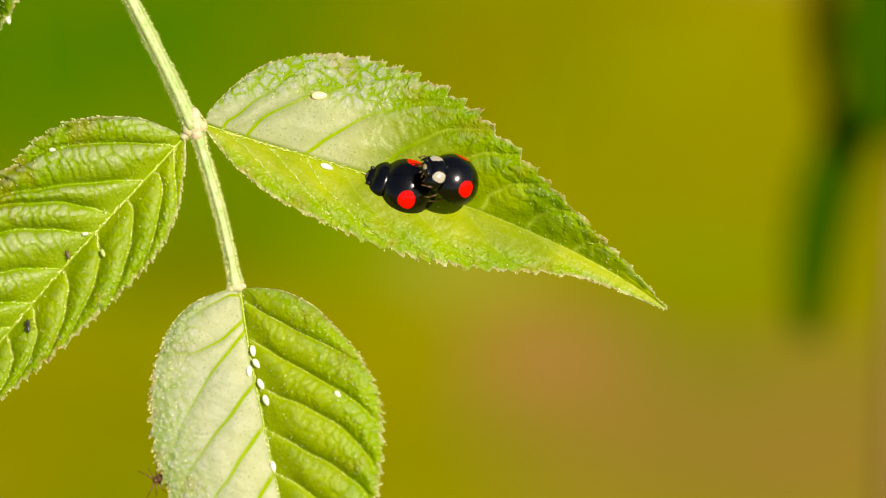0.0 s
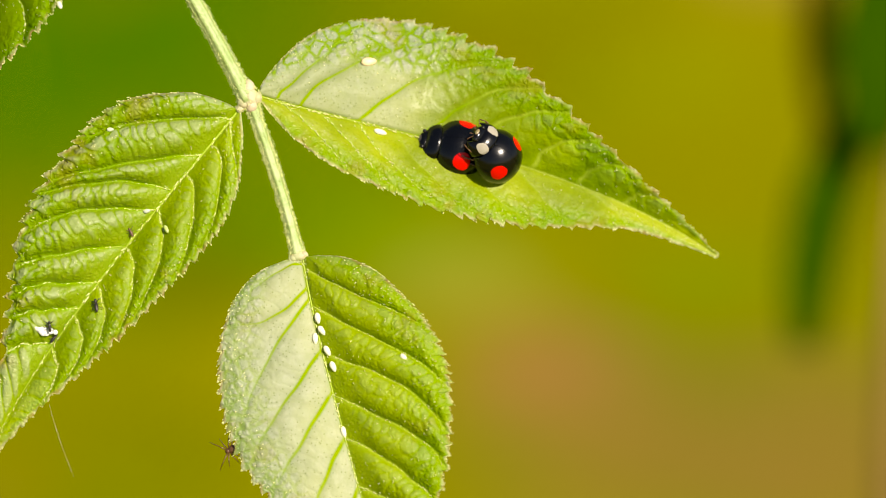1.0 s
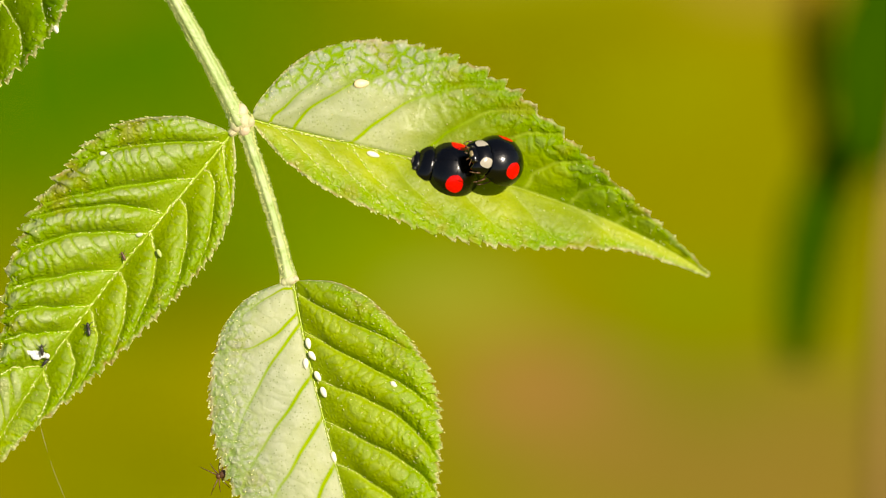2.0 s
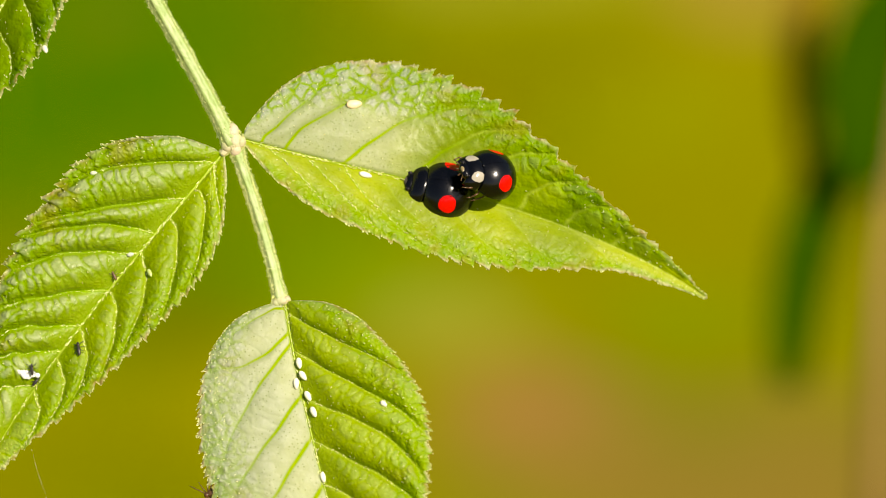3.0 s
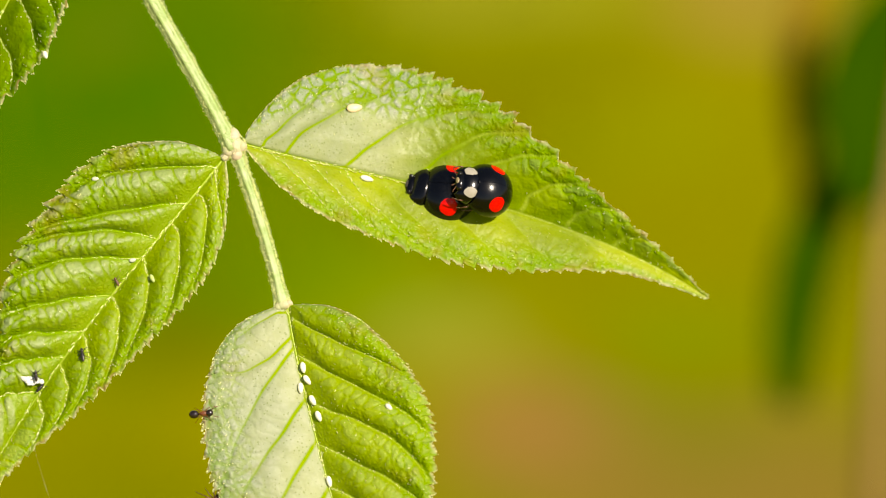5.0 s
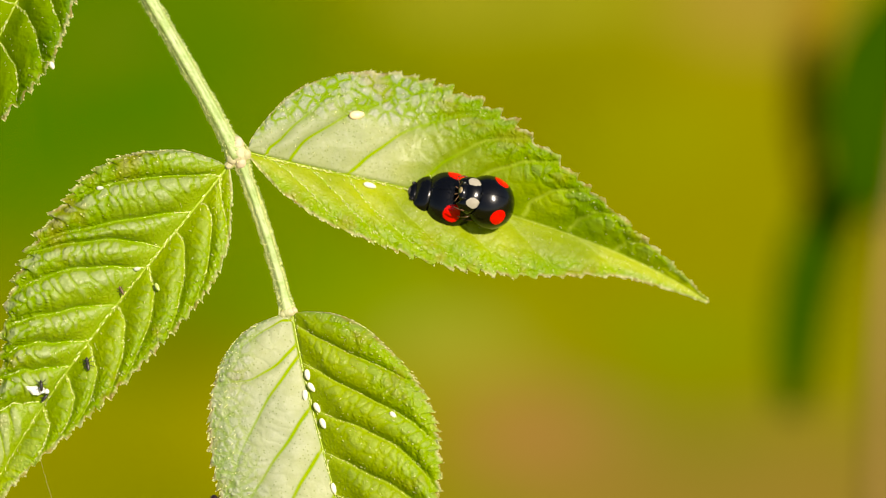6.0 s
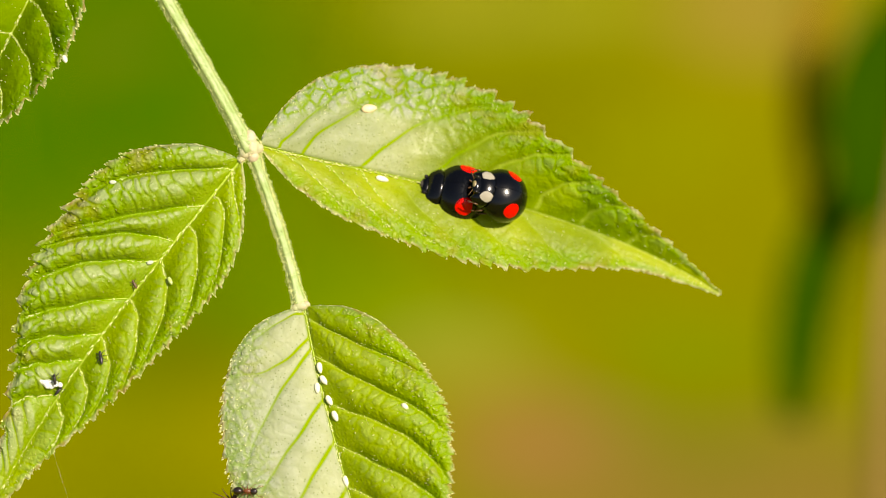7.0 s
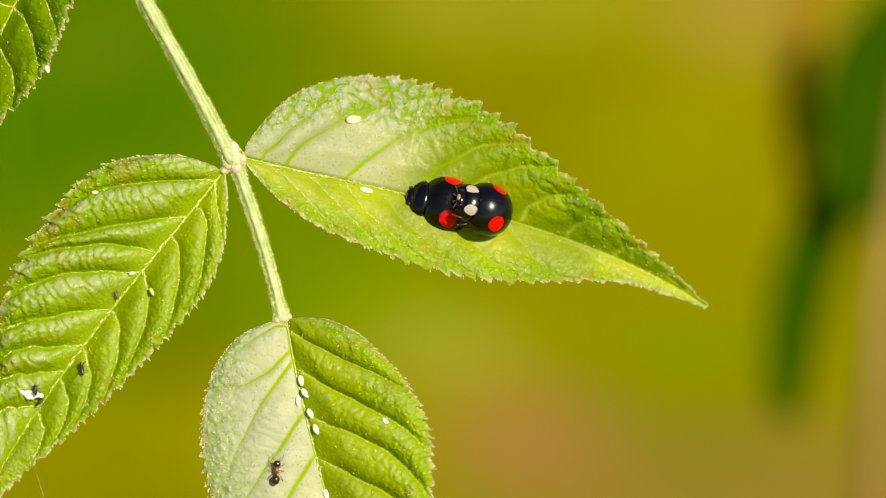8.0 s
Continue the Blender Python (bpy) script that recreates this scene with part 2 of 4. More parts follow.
    base = m.mix(m.math("MULTIPLY", m.math("MULTIPLY", low, swell), m.math("ADD", 0.40, m.math("MULTIPLY", edge, 0.3)), True), base, (0.15, 0.30, 0.0))
    # highlights painted on the crests between the cross veins, on one side of each panel
    crest_glint = m.math("MULTIPLY", m.step(m.math("ADD", lit_crest, m.math("MULTIPLY", m.noise(700, 3), 0.5)), 0.62, 1.15), m.math("SUBTRACT", netted, m.math("MULTIPLY", shaded, 0.8), True))
    base = m.mix(m.math("MULTIPLY", crest_glint, m.math("ADD", 0.15, m.math("MULTIPLY", m.step(waxy, 0.45, 0.6), 0.33))), base, (0.50, 0.53, 0.34))
    rib_color = m.mix(m.step(waxy, 0.4, 0.55), (0.44, 0.54, 0.06), (0.22, 0.40, 0.0))
    ragged_vein = m.math("MULTIPLY", vein, m.math("ADD", 0.7, m.math("MULTIPLY", m.step(m.noise(1900, 2), 0.35, 0.65), 0.4)), True)
    base = m.mix(m.math("MULTIPLY", ragged_vein, m.math("ADD", 0.6, m.math("MULTIPLY", netted, 0.3))), base, rib_color)
    # rusty stains towards the margin
    rust = m.math("MULTIPLY", m.math("MULTIPLY", edge, m.step(m.noise(340, 4), 0.50, 0.64)), m.math("SUBTRACT", 1.0, m.math("ADD", m.math("MULTIPLY", waxy, 0.6), shaded), True), True)
    base = m.mix(m.math("MULTIPLY", rust, 0.6), base, (0.33, 0.20, 0.02))
    # pale and reddish worn margin
    ragged = m.math("MULTIPLY", rim, m.step(m.noise(620, 2), 0.32, 0.56))
    base = m.mix(m.math("MULTIPLY", ragged, 0.85), base, m.mix(m.step(m.noise(1300, 2), 0.38, 0.55), (0.42, 0.25, 0.12), (0.60, 0.54, 0.32)))
    b1 = m.bump(m.math("MULTIPLY", top, swell), m.math("ADD", 0.00004, m.math("MULTIPLY", edge, 0.00003)), 0.8)
    b2 = m.bump(m.noise(5200, 3), m.math("ADD", 0.000018, m.math("MULTIPLY", netted, 0.00002)), 0.9, b1)
    rough = m.math("ADD", m.math("ADD", m.math("ADD", 0.44, m.math("MULTIPLY", m.step(waxy, 0.79, 0.85), 0.15)), m.math("MULTIPLY", m.noise(2600, 3), 0.10)), m.math("MULTIPLY", groove, 0.25))
    patchy = m.math("ADD", 0.62, m.math("MULTIPLY", m.step(m.noise(900, 3), 0.35, 0.6), 0.38))
    wax = m.math("ADD", m.math("ADD", 0.05, m.math("MULTIPLY", netted, 0.08)), m.math("MULTIPLY", m.math("MULTIPLY", m.math("MULTIPLY", waxy, waxy), patchy), 1.4))
    wax = m.math("MULTIPLY", wax, m.math("SUBTRACT", 1.0, m.math("MULTIPLY", dots, 0.6)))
    wax = m.math("MULTIPLY", wax, m.math("SUBTRACT", 1.0, m.math("MULTIPLY", groove, 0.85)))
    wax = m.math("MULTIPLY", wax, m.math("SUBTRACT", 1.0, m.math("MULTIPLY", shaded, 0.8)))
    wax = m.math("MULTIPLY", wax, m.math("SUBTRACT", 1.0, m.math("MULTIPLY", low, m.math("ADD", m.math("ADD", 0.2, m.math("MULTIPLY", netted, 0.45)), m.math("MULTIPLY", edge, 0.5), True))))
    wax = m.math("MULTIPLY", wax, m.math("SUBTRACT", 1.0, m.math("MULTIPLY", gap, 0.7)))
    b2 = m.bump(m.math("MULTIPLY", pad, broken), 0.000035, 0.7, b2)
    m.set(Base_Color=base, Roughness=rough, Normal=b2, Specular_IOR_Level=wax, IOR=1.65)
    glow = m.n("ShaderNodeBsdfTranslucent", Color=m.mix(0.5, base, (0.40, 0.58, 0.0)), Normal=b1)
    both = m.n("ShaderNodeMixShader", Fac=0.36)
    m.t.links.new(m.bsdf.outputs[0], both.inputs[1])
    m.t.links.new(glow.outputs[0], both.inputs[2])
    m.t.links.new(both.outputs[0], m.out.inputs[0])
    return m.mat


def plain(name, color, rough=0.5, second=None, scale=800, spec=0.5, relief=0.0, **more):
    m = Nodes(name)
    base = m.mix(m.step(m.noise(scale, 4), 0.3, 0.7), color, second or tuple(c * 0.7 for c in color))
    if relief:
        more["Normal"] = m.bump(m.noise(scale * 3, 3), relief)
    return m.set(Base_Color=base, Roughness=rough, Specular_IOR_Level=spec, **more)


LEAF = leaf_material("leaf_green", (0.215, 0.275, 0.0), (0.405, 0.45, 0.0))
STEM = plain("stem_green", (0.35, 0.42, 0.18), 0.5, (0.24, 0.34, 0.08), 800, relief=0.0001)
MIDRIB = plain("rib_green", (0.34, 0.43, 0.03), 0.55, (0.26, 0.36, 0.01), 900, relief=0.00003)
SIDE_VEIN = plain("side_vein_pale", (0.42, 0.49, 0.07), 0.5, (0.30, 0.40, 0.02), 1600, relief=0.00002)
SIDE_VEIN_DEEP = plain("side_vein_green", (0.23, 0.35, 0.01), 0.5, (0.30, 0.40, 0.03), 1600, relief=0.00002)
NODE_MAT = plain("joint_pale", (0.40, 0.42, 0.21), 0.55, (0.50, 0.40, 0.27), 700, relief=0.00012)


def hair_material():
    """Thin pale hairs that let light through."""
    m = Nodes("hair_pale")
    m.set(Base_Color=(0.86, 0.86, 0.46, 1), Roughness=0.35)
    glow = m.n("ShaderNodeBsdfTranslucent", Color=(0.92, 0.93, 0.5, 1))
    both = m.n("ShaderNodeMixShader", Fac=0.5)
    m.t.links.new(m.bsdf.outputs[0], both.inputs[1])
    m.t.links.new(glow.outputs[0], both.inputs[2])
    m.t.links.new(both.outputs[0], m.out.inputs[0])
    return m.mat


HAIR = hair_material()
EGG = plain("egg_cream", (0.80, 0.78, 0.62), 0.35, (0.72, 0.70, 0.50), 3000)
EGG_GREEN = plain("egg_pale_green", (0.48, 0.56, 0.20), 0.35, (0.36, 0.45, 0.1), 3000)
EGG_GREY = plain("egg_grey", (0.52, 0.54, 0.44), 0.4, (0.40, 0.44, 0.30), 3000)
PEACH = plain("husk_peach", (0.80, 0.62, 0.36), 0.45, (0.72, 0.55, 0.30), 2500)
SILK = plain("silk", (0.8, 0.8, 0.7), 0.3, (0.6, 0.6, 0.5), 3000)
ANT_DARK = plain("ant_dark", (0.012, 0.007, 0.006), 0.18, (0.02, 0.009, 0.006), 3000, spec=0.7)
ANT_BROWN = plain("ant_brown", (0.20, 0.06, 0.02), 0.3, (0.10, 0.03, 0.012), 3000)
APHID = plain("aphid_dark", (0.016, 0.014, 0.014), 0.35, (0.04, 0.03, 0.03), 4000)
REDDISH = plain("speck_brown", (0.16, 0.08, 0.05), 0.5, (0.08, 0.05, 0.03), 4000)
CHALK = plain("dropping_white", (0.75, 0.75, 0.74), 0.6, (0.55, 0.56, 0.55), 3000, relief=0.0001)
SHELL = plain("shell_black", (0.0012, 0.0012, 0.0018), 0.16, (0.002, 0.002, 0.003), 900, spec=0.3, Coat_Weight=0.15, Coat_Roughness=0.06)
BELLY = plain("belly_brown", (0.03, 0.013, 0.006), 0.3, (0.012, 0.006, 0.004), 1500)
FACE_PALE = plain("face_cream", (0.24, 0.19, 0.09), 0.35, (0.12, 0.07, 0.03), 1800)
FACE_DARK = plain("face_dark", (0.02, 0.014, 0.01), 0.3, (0.10, 0.09, 0.07), 2600)
LEG = plain("leg_brown", (0.13, 0.06, 0.025), 0.35, (0.07, 0.03, 0.013), 3000)
EYE_MAT = plain("eye_black", (0.01, 0.008, 0.008), 0.2)


def spotted_shell(name, place, radius, stretch, color, other):
    """Black gloss with one spot on each side."""
    m = Nodes(name)
    pos = m.where()
    sep = m.n("ShaderNodeSeparateXYZ", Vector=pos)
    dx = m.math("DIVIDE", m.math("SUBTRACT", sep.outputs[0], place[0]), stretch)
    dy = m.math("SUBTRACT", m.math("ABSOLUTE", sep.outputs[1]), place[1])
    dz = m.math("SUBTRACT", sep.outputs[2], place[2])
    d = m.math("SQRT", m.math("ADD", m.math("ADD", m.math("MULTIPLY", dx, dx), m.math("MULTIPLY", dy, dy)), m.math("MULTIPLY", dz, dz)))
    d = m.math("ADD", d, m.math("MULTIPLY", m.math("SUBTRACT", m.noise(1500, 2), 0.5), 0.00030))
    spot = m.math("SUBTRACT", 1.0, m.step(d, radius * 0.94, radius * 1.06))
    tint = m.mix(m.noise(2500, 3), color, other)
    base = m.mix(spot, (0.0012, 0.0012, 0.002), tint)
    pits = m.bump(m.cells(9000), 0.000006, 0.5)
    swell = m.bump(m.noise(700, 2), 0.00004, 0.5, pits)
    return m.set(Base_Color=base, Roughness=m.math("ADD", 0.15, m.math("MULTIPLY", m.noise(1500), 0.12)), Normal=swell,
                 Specular_IOR_Level=m.math("SUBTRACT", 0.38, m.math("MULTIPLY", spot, 0.2)), Coat_Weight=0.15, Coat_Roughness=0.05)


SPOTTED = spotted_shell("shell_spotted", (-0.0003, 0.00158, 0.00150), 0.00072, 0.95, (0.66, 0.002, 0.003), (0.56, 0.004, 0.003))
NECK_MALE = spotted_shell("neck_wide_marks", (0.00206, 0.00094, 0.00104), 0.00044, 1.30, (0.38, 0.35, 0.29), (0.29, 0.26, 0.20))
NECK_FEMALE = spotted_shell("neck_small_marks", (0.0027, 0.00100, 0.00022), 0.00022, 1.0, (0.60, 0.54, 0.36), (0.50, 0.42, 0.28))


def ground_material():
    """Sunlit weedy ground with bare brown earth in patches."""
    m = Nodes("weedy_ground")
    pos = m.n("ShaderNodeTexCoord").outputs["Object"]
    base = m.mix(m.step(m.noise(2.2, 4, pos), 0.35, 0.65), (0.207, 0.188, 0.0), (0.16, 0.166, 0.0))

    def patch(base, color, x, y, rx, ry, amount):
        mp = m.n("ShaderNodeMapping", Vector=pos)
        mp.vector_type = "TEXTURE"
        mp.inputs["Location"].default_value = (x, y, 0)
        mp.inputs["Scale"].default_value = (rx, ry, 1)
        g = m.t.nodes.new("ShaderNodeTexGradient")
        g.gradient_type = "SPHERICAL"
        m.t.links.new(mp.outputs[0], g.inputs[0])
        wob = m.math("MULTIPLY", m.step(g.outputs["Fac"], 0.0, 0.8), m.math("ADD", 0.75, m.math("MULTIPLY", m.noise(14, 3, pos), 0.5)))
        return m.mix(m.math("MULTIPLY", wob, amount, True), base, color)

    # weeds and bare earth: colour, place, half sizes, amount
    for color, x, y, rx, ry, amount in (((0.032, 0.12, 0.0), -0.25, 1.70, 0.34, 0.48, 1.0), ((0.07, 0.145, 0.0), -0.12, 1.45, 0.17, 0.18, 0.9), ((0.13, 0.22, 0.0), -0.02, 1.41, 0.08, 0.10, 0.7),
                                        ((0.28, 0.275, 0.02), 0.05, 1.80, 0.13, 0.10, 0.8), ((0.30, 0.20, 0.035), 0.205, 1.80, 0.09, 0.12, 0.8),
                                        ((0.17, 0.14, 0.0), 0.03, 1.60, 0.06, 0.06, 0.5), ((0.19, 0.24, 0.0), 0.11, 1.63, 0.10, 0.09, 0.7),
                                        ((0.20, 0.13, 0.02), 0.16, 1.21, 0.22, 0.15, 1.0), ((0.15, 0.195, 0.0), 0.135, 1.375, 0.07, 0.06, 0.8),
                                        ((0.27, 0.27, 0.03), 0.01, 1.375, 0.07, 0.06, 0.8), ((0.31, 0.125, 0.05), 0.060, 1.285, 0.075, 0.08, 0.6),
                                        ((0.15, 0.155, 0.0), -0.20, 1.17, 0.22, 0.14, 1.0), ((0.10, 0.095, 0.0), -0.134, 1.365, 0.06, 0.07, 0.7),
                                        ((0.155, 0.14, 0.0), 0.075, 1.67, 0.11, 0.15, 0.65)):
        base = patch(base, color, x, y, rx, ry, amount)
    base = m.mix(m.math("MULTIPLY", m.step(m.noise(9, 2, pos), 0.45, 0.7), 0.35), base, (0.10, 0.155, 0.0))
    base = m.mix(m.math("MULTIPLY", m.step(m.noise(7, 2, pos), 0.55, 0.75), 0.3), base, (0.25, 0.17, 0.02))
    fine = m.step(m.noise(60, 4, pos), 0.35, 0.7)
    base = m.mix(m.math("MULTIPLY", fine, 0.2), base, (0.13, 0.14, 0.005))
    return m.set(Base_Color=base, Roughness=0.9, Specular_IOR_Level=0.0, Normal=m.bump(m.noise(80, 4, pos), 0.002))


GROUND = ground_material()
GRASS = plain("grass_blade", (0.20, 0.24, 0.001), 0.6, (0.24, 0.23, 0.002), 20, spec=0.05)
DARK_LEAF = plain("shade_leaf", (0.015, 0.048, 0.0), 0.9, (0.020, 0.055, 0.0), 200, spec=0.0)
DRY_LEAF = plain("dry_leaf", (0.22, 0.13, 0.005), 0.8, (0.18, 0.11, 0.0), 200, spec=0.1)
TAN_STALK = plain("dry_stalk", (0.24, 0.15, 0.03), 0.8, (0.2, 0.11, 0.03), 60)


# ---------------------------------------------------------------- mesh helpers
def mesh_of(name, verts, faces, material, smooth=True):
    me = bpy.data.meshes.new(name)
    me.from_pydata([tuple(v) for v in verts], [], faces)
    if smooth:
        me.polygons.foreach_set("use_smooth", [True] * len(faces))
    me.materials.append(material)
    me.update()
    return me


def thing(name, label, category, group="", kind=""):
    return tagged(new(name), label, category, group, kind)


def part(name, me, parent, label="", at=None):
    ob = new(name, me)
    ob.parent = parent
    if at is not None:
        ob.matrix_local = at
    return tagged(ob, label)


def merge(pieces):
    verts, faces = [], []
    for v, f in pieces:
        k = len(verts)
        verts += [tuple(p) for p in v]
        faces += [tuple(i + k for i in q) for q in f]
    return verts, faces


def tube(points, radii, sides=10, flat=1.0, ridge=0.0):
    """A swept tube through the points, closed at both ends."""
    pts = [Vector(p) for p in points]
    verts, faces = [], []
    side = Vector((0, 0, 1))
    for i, p in enumerate(pts):
        d = (pts[min(i + 1, len(pts) - 1)] - pts[max(i - 1, 0)]).normalized()
        a = side.cross(d)
        if a.length < 1e-6:
            a = Vector((1, 0, 0)).cross(d)
        a.normalize()
        b = d.cross(a)
        for k in range(sides):
            w = 2 * math.pi * k / sides
            verts.append(p + (a * math.cos(w) + b * math.sin(w) * flat) * radii[i] * (1 + ridge * math.cos(6 * w + 1.2)))
    for i in range(len(pts) - 1):
        for k in range(sides):
            q = (k + 1) % sides
            faces.append((i * sides + k, i * sides + q, (i + 1) * sides + q, (i + 1) * sides + k))
    faces.append(tuple(range(sides))[::-1])
    faces.append(tuple(range((len(pts) - 1) * sides, len(pts) * sides)))
    return verts, faces


def bezier(p, u):
    p = [np.array(q, float) for q in p]
    u = np.asarray(u, float)[..., None]
    return (1 - u) ** 3 * p[0] + 3 * u * (1 - u) ** 2 * p[1] + 3 * u * u * (1 - u) * p[2] + u ** 3 * p[3]


def bezier_way(p, u):
    p = [np.array(q, float) for q in p]
    u = np.asarray(u, float)[..., None]
    d = (1 - u) ** 2 * (p[1] - p[0]) + 2 * u * (1 - u) * (p[2] - p[1]) + u * u * (p[3] - p[2])
    return d / np.linalg.norm(d, axis=-1, keepdims=True)


def ball(center, size, rings=10, sides=16, turn=None):
    verts, faces = [], []
    c = Vector(center)
    for i in range(rings + 1):
        a = math.pi * i / rings
        for k in range(sides):
            w = 2 * math.pi * k / sides
            p = Vector((math.cos(a) * size[0], math.sin(a) * math.cos(w) * size[1], math.sin(a) * math.sin(w) * size[2]))
            verts.append(c + (turn @ p if turn else p))
    for i in range(rings):
        for k in range(sides):
            q = (k + 1) % sides
            faces.append((i * sides + k, (i + 1) * sides + k, (i + 1) * sides + q, i * sides + q))
    return verts, faces


def spike(o, way, length, radius):
    """A short four-sided bristle."""
    a = way.orthogonal().normalized()
    c = way.cross(a)
    ring = [o + a * radius, o + c * radius, o - a * radius, o - c * radius]
    tip = [p + way * length - (p - o) * 0.5 for p in ring]
    return ring + tip, [(k, (k + 1) % 4, 4 + (k + 1) % 4, 4 + k) for k in range(4)] + [(4, 5, 6, 7)]


# ---------------------------------------------------------------- ground and distance
def build_ground():
    n, r = 48, 600.0
    verts = [(0, 1.2, 0)]
    radii = [0.3, 0.6, 1.2, 2.0, 3.5, 7, 20, 80, 250, r]
    for ri in radii:
        for k in range(n):
            a = 2 * math.pi * k / n
            h = 0.0 if ri > 30 else 0.012 * noise.noise((ri * math.cos(a) * 1.3, ri * math.sin(a) * 1.3, 2))
            verts.append((ri * math.cos(a), ri * math.sin(a) + 1.2, h))
    faces = [(0, 1 + k, 1 + (k + 1) % n) for k in range(n)]
    for i in range(len(radii) - 1):
        for k in range(n):
            a, b = 1 + i * n, 1 + (i + 1) * n
            q = (k + 1) % n
            faces.append((a + k, b + k, b + q, a + q))
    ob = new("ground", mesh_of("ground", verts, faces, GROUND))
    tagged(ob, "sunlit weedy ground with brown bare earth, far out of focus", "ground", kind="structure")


build_ground()


def build_grass():
    rng = random.Random(4)
    pieces = []
    for _ in range(4200):
        x, y = rng.uniform(-2, 2), rng.uniform(-1.2, 3.8)
        if -0.02 < x < 0.4 and y < 1.45 or 0.1 < x < 0.3 and y < 2.0:
            continue
        h, w = rng.uniform(0.03, 0.09), rng.uniform(0.002, 0.004)
        a, lean = rng.uniform(0, 6.28), rng.uniform(0.01, 0.05)
        c, s = math.cos(a), math.sin(a)
        v = []
        for k in range(4):
            f = k / 3
            ww = w * (1 - f * 0.95)
            cx, cy, cz = x + c * lean * f * f, y + s * lean * f * f, -0.01 + h * f
            v += [(cx - s * ww, cy + c * ww, cz), (cx + s * ww, cy - c * ww, cz), (cx + c * ww * 0.4, cy + s * ww * 0.4, cz)]
        f = []
        for k in range(3):
            o = 3 * k
            f += [(o, o + 1, o + 4, o + 3), (o + 1, o + 2, o + 5, o + 4), (o + 2, o, o + 3, o + 5)]
        pieces.append((v, f))
    ob = new("grass", mesh_of("grass", *merge(pieces), GRASS))
    tagged(ob, "short yellow-green grass on the ground, out of focus", "grass", kind="stuff")


build_grass()


def blade(points, widths, material, name, twist=0.0, thick=0.0004):
    """A long leaf: a folded strip with thickness along the points, turned about its length by twist degrees."""
    pts = [Vector(p) for p in points]
    verts, faces = [], []
    for i, p in enumerate(pts):
        d = (pts[min(i + 1, len(pts) - 1)] - pts[max(i - 1, 0)]).normalized()
        a = Matrix.Rotation(radians(twist), 3, d) @ d.cross(Vector((0, 1, 0))).normalized()
        b = a.cross(d)
        w = widths[i] / 2
        for s, z in ((-1, 0.15), (0, -0.1), (1, 0.15)):
            verts.append(p + a * s * w + b * z * w)
        for s, z in ((1, 0.15), (0, -0.1), (-1, 0.15)):
            verts.append(p + a * s * w + b * (z * w + thick))
    for i in range(len(pts) - 1):
        for k in range(6):
            q = (k + 1) % 6
            faces.append((i * 6 + k, i * 6 + q, i * 6 + 6 + q, i * 6 + 6 + k))
    faces += [tuple(range(5, -1, -1)), tuple(range(len(pts) * 6 - 6, len(pts) * 6))]
    return mesh_of(name, verts, faces, material)


def build_shrub():
    """Dark leaves hanging from a tan stalk that stands behind the sprig."""
    ob = thing("shrub", "dark green drooping leaves on a tan stalk, out of focus", "shrub")
    u = np.linspace(0, 1, 18)
    low = bezier([(0.0941, 0.2302, -0.01), (0.0891, 0.2302, 0.25), (0.0771, 0.2382, 0.5), (0.0741, 0.2502, 0.6436)], u)
    high = bezier([(0.0741, 0.2502, 0.6436), (0.0732, 0.2595, 0.6609), (0.0799, 0.2775, 0.6944), (0.0876, 0.2956, 0.7305)], u)
    part("stalk", mesh_of("stalk", *tube(list(low) + list(high[1:]), [0.0032 - 0.0012 * k / 34 for k in range(35)], 8), TAN_STALK), ob, "tan dry stalk")
    for name, p, w, twist, mat in (("leaf", [(0.0764, 0.2711, 0.6815), (0.0672, 0.2659, 0.6719), (0.0608, 0.2606, 0.6624), (0.0592, 0.2483, 0.6402)], 0.0170, -38, DARK_LEAF),
                                   ("leaf", [(0.0809, 0.2748, 0.7047), (0.0715, 0.2688, 0.6938), (0.0719, 0.264, 0.6851), (0.0698, 0.2565, 0.6716)], 0.0250, -38, DARK_LEAF),
                                   ("dry_leaf", [(0.0664, 0.2881, 0.7016), (0.0598, 0.2832, 0.6928), (0.0607, 0.277, 0.6816), (0.0620, 0.2694, 0.668)], 0.0054, 0, DRY_LEAF)):
        widths = [w * (0.12 + 0.88 * math.sin(math.pi * min(1, f * 0.86 + 0.08)) ** 0.7) for f in u]
        part(name, blade(bezier(p, u), widths, mat, name, twist), ob, "dry orange-brown leaf" if name == "dry_leaf" else "")


build_shrub()


# ---------------------------------------------------------------- leaflets
KNOTS = (0, .02, .05, .1, .2, .3, .4, .5, .6, .7, .8, .9, .96, 1)
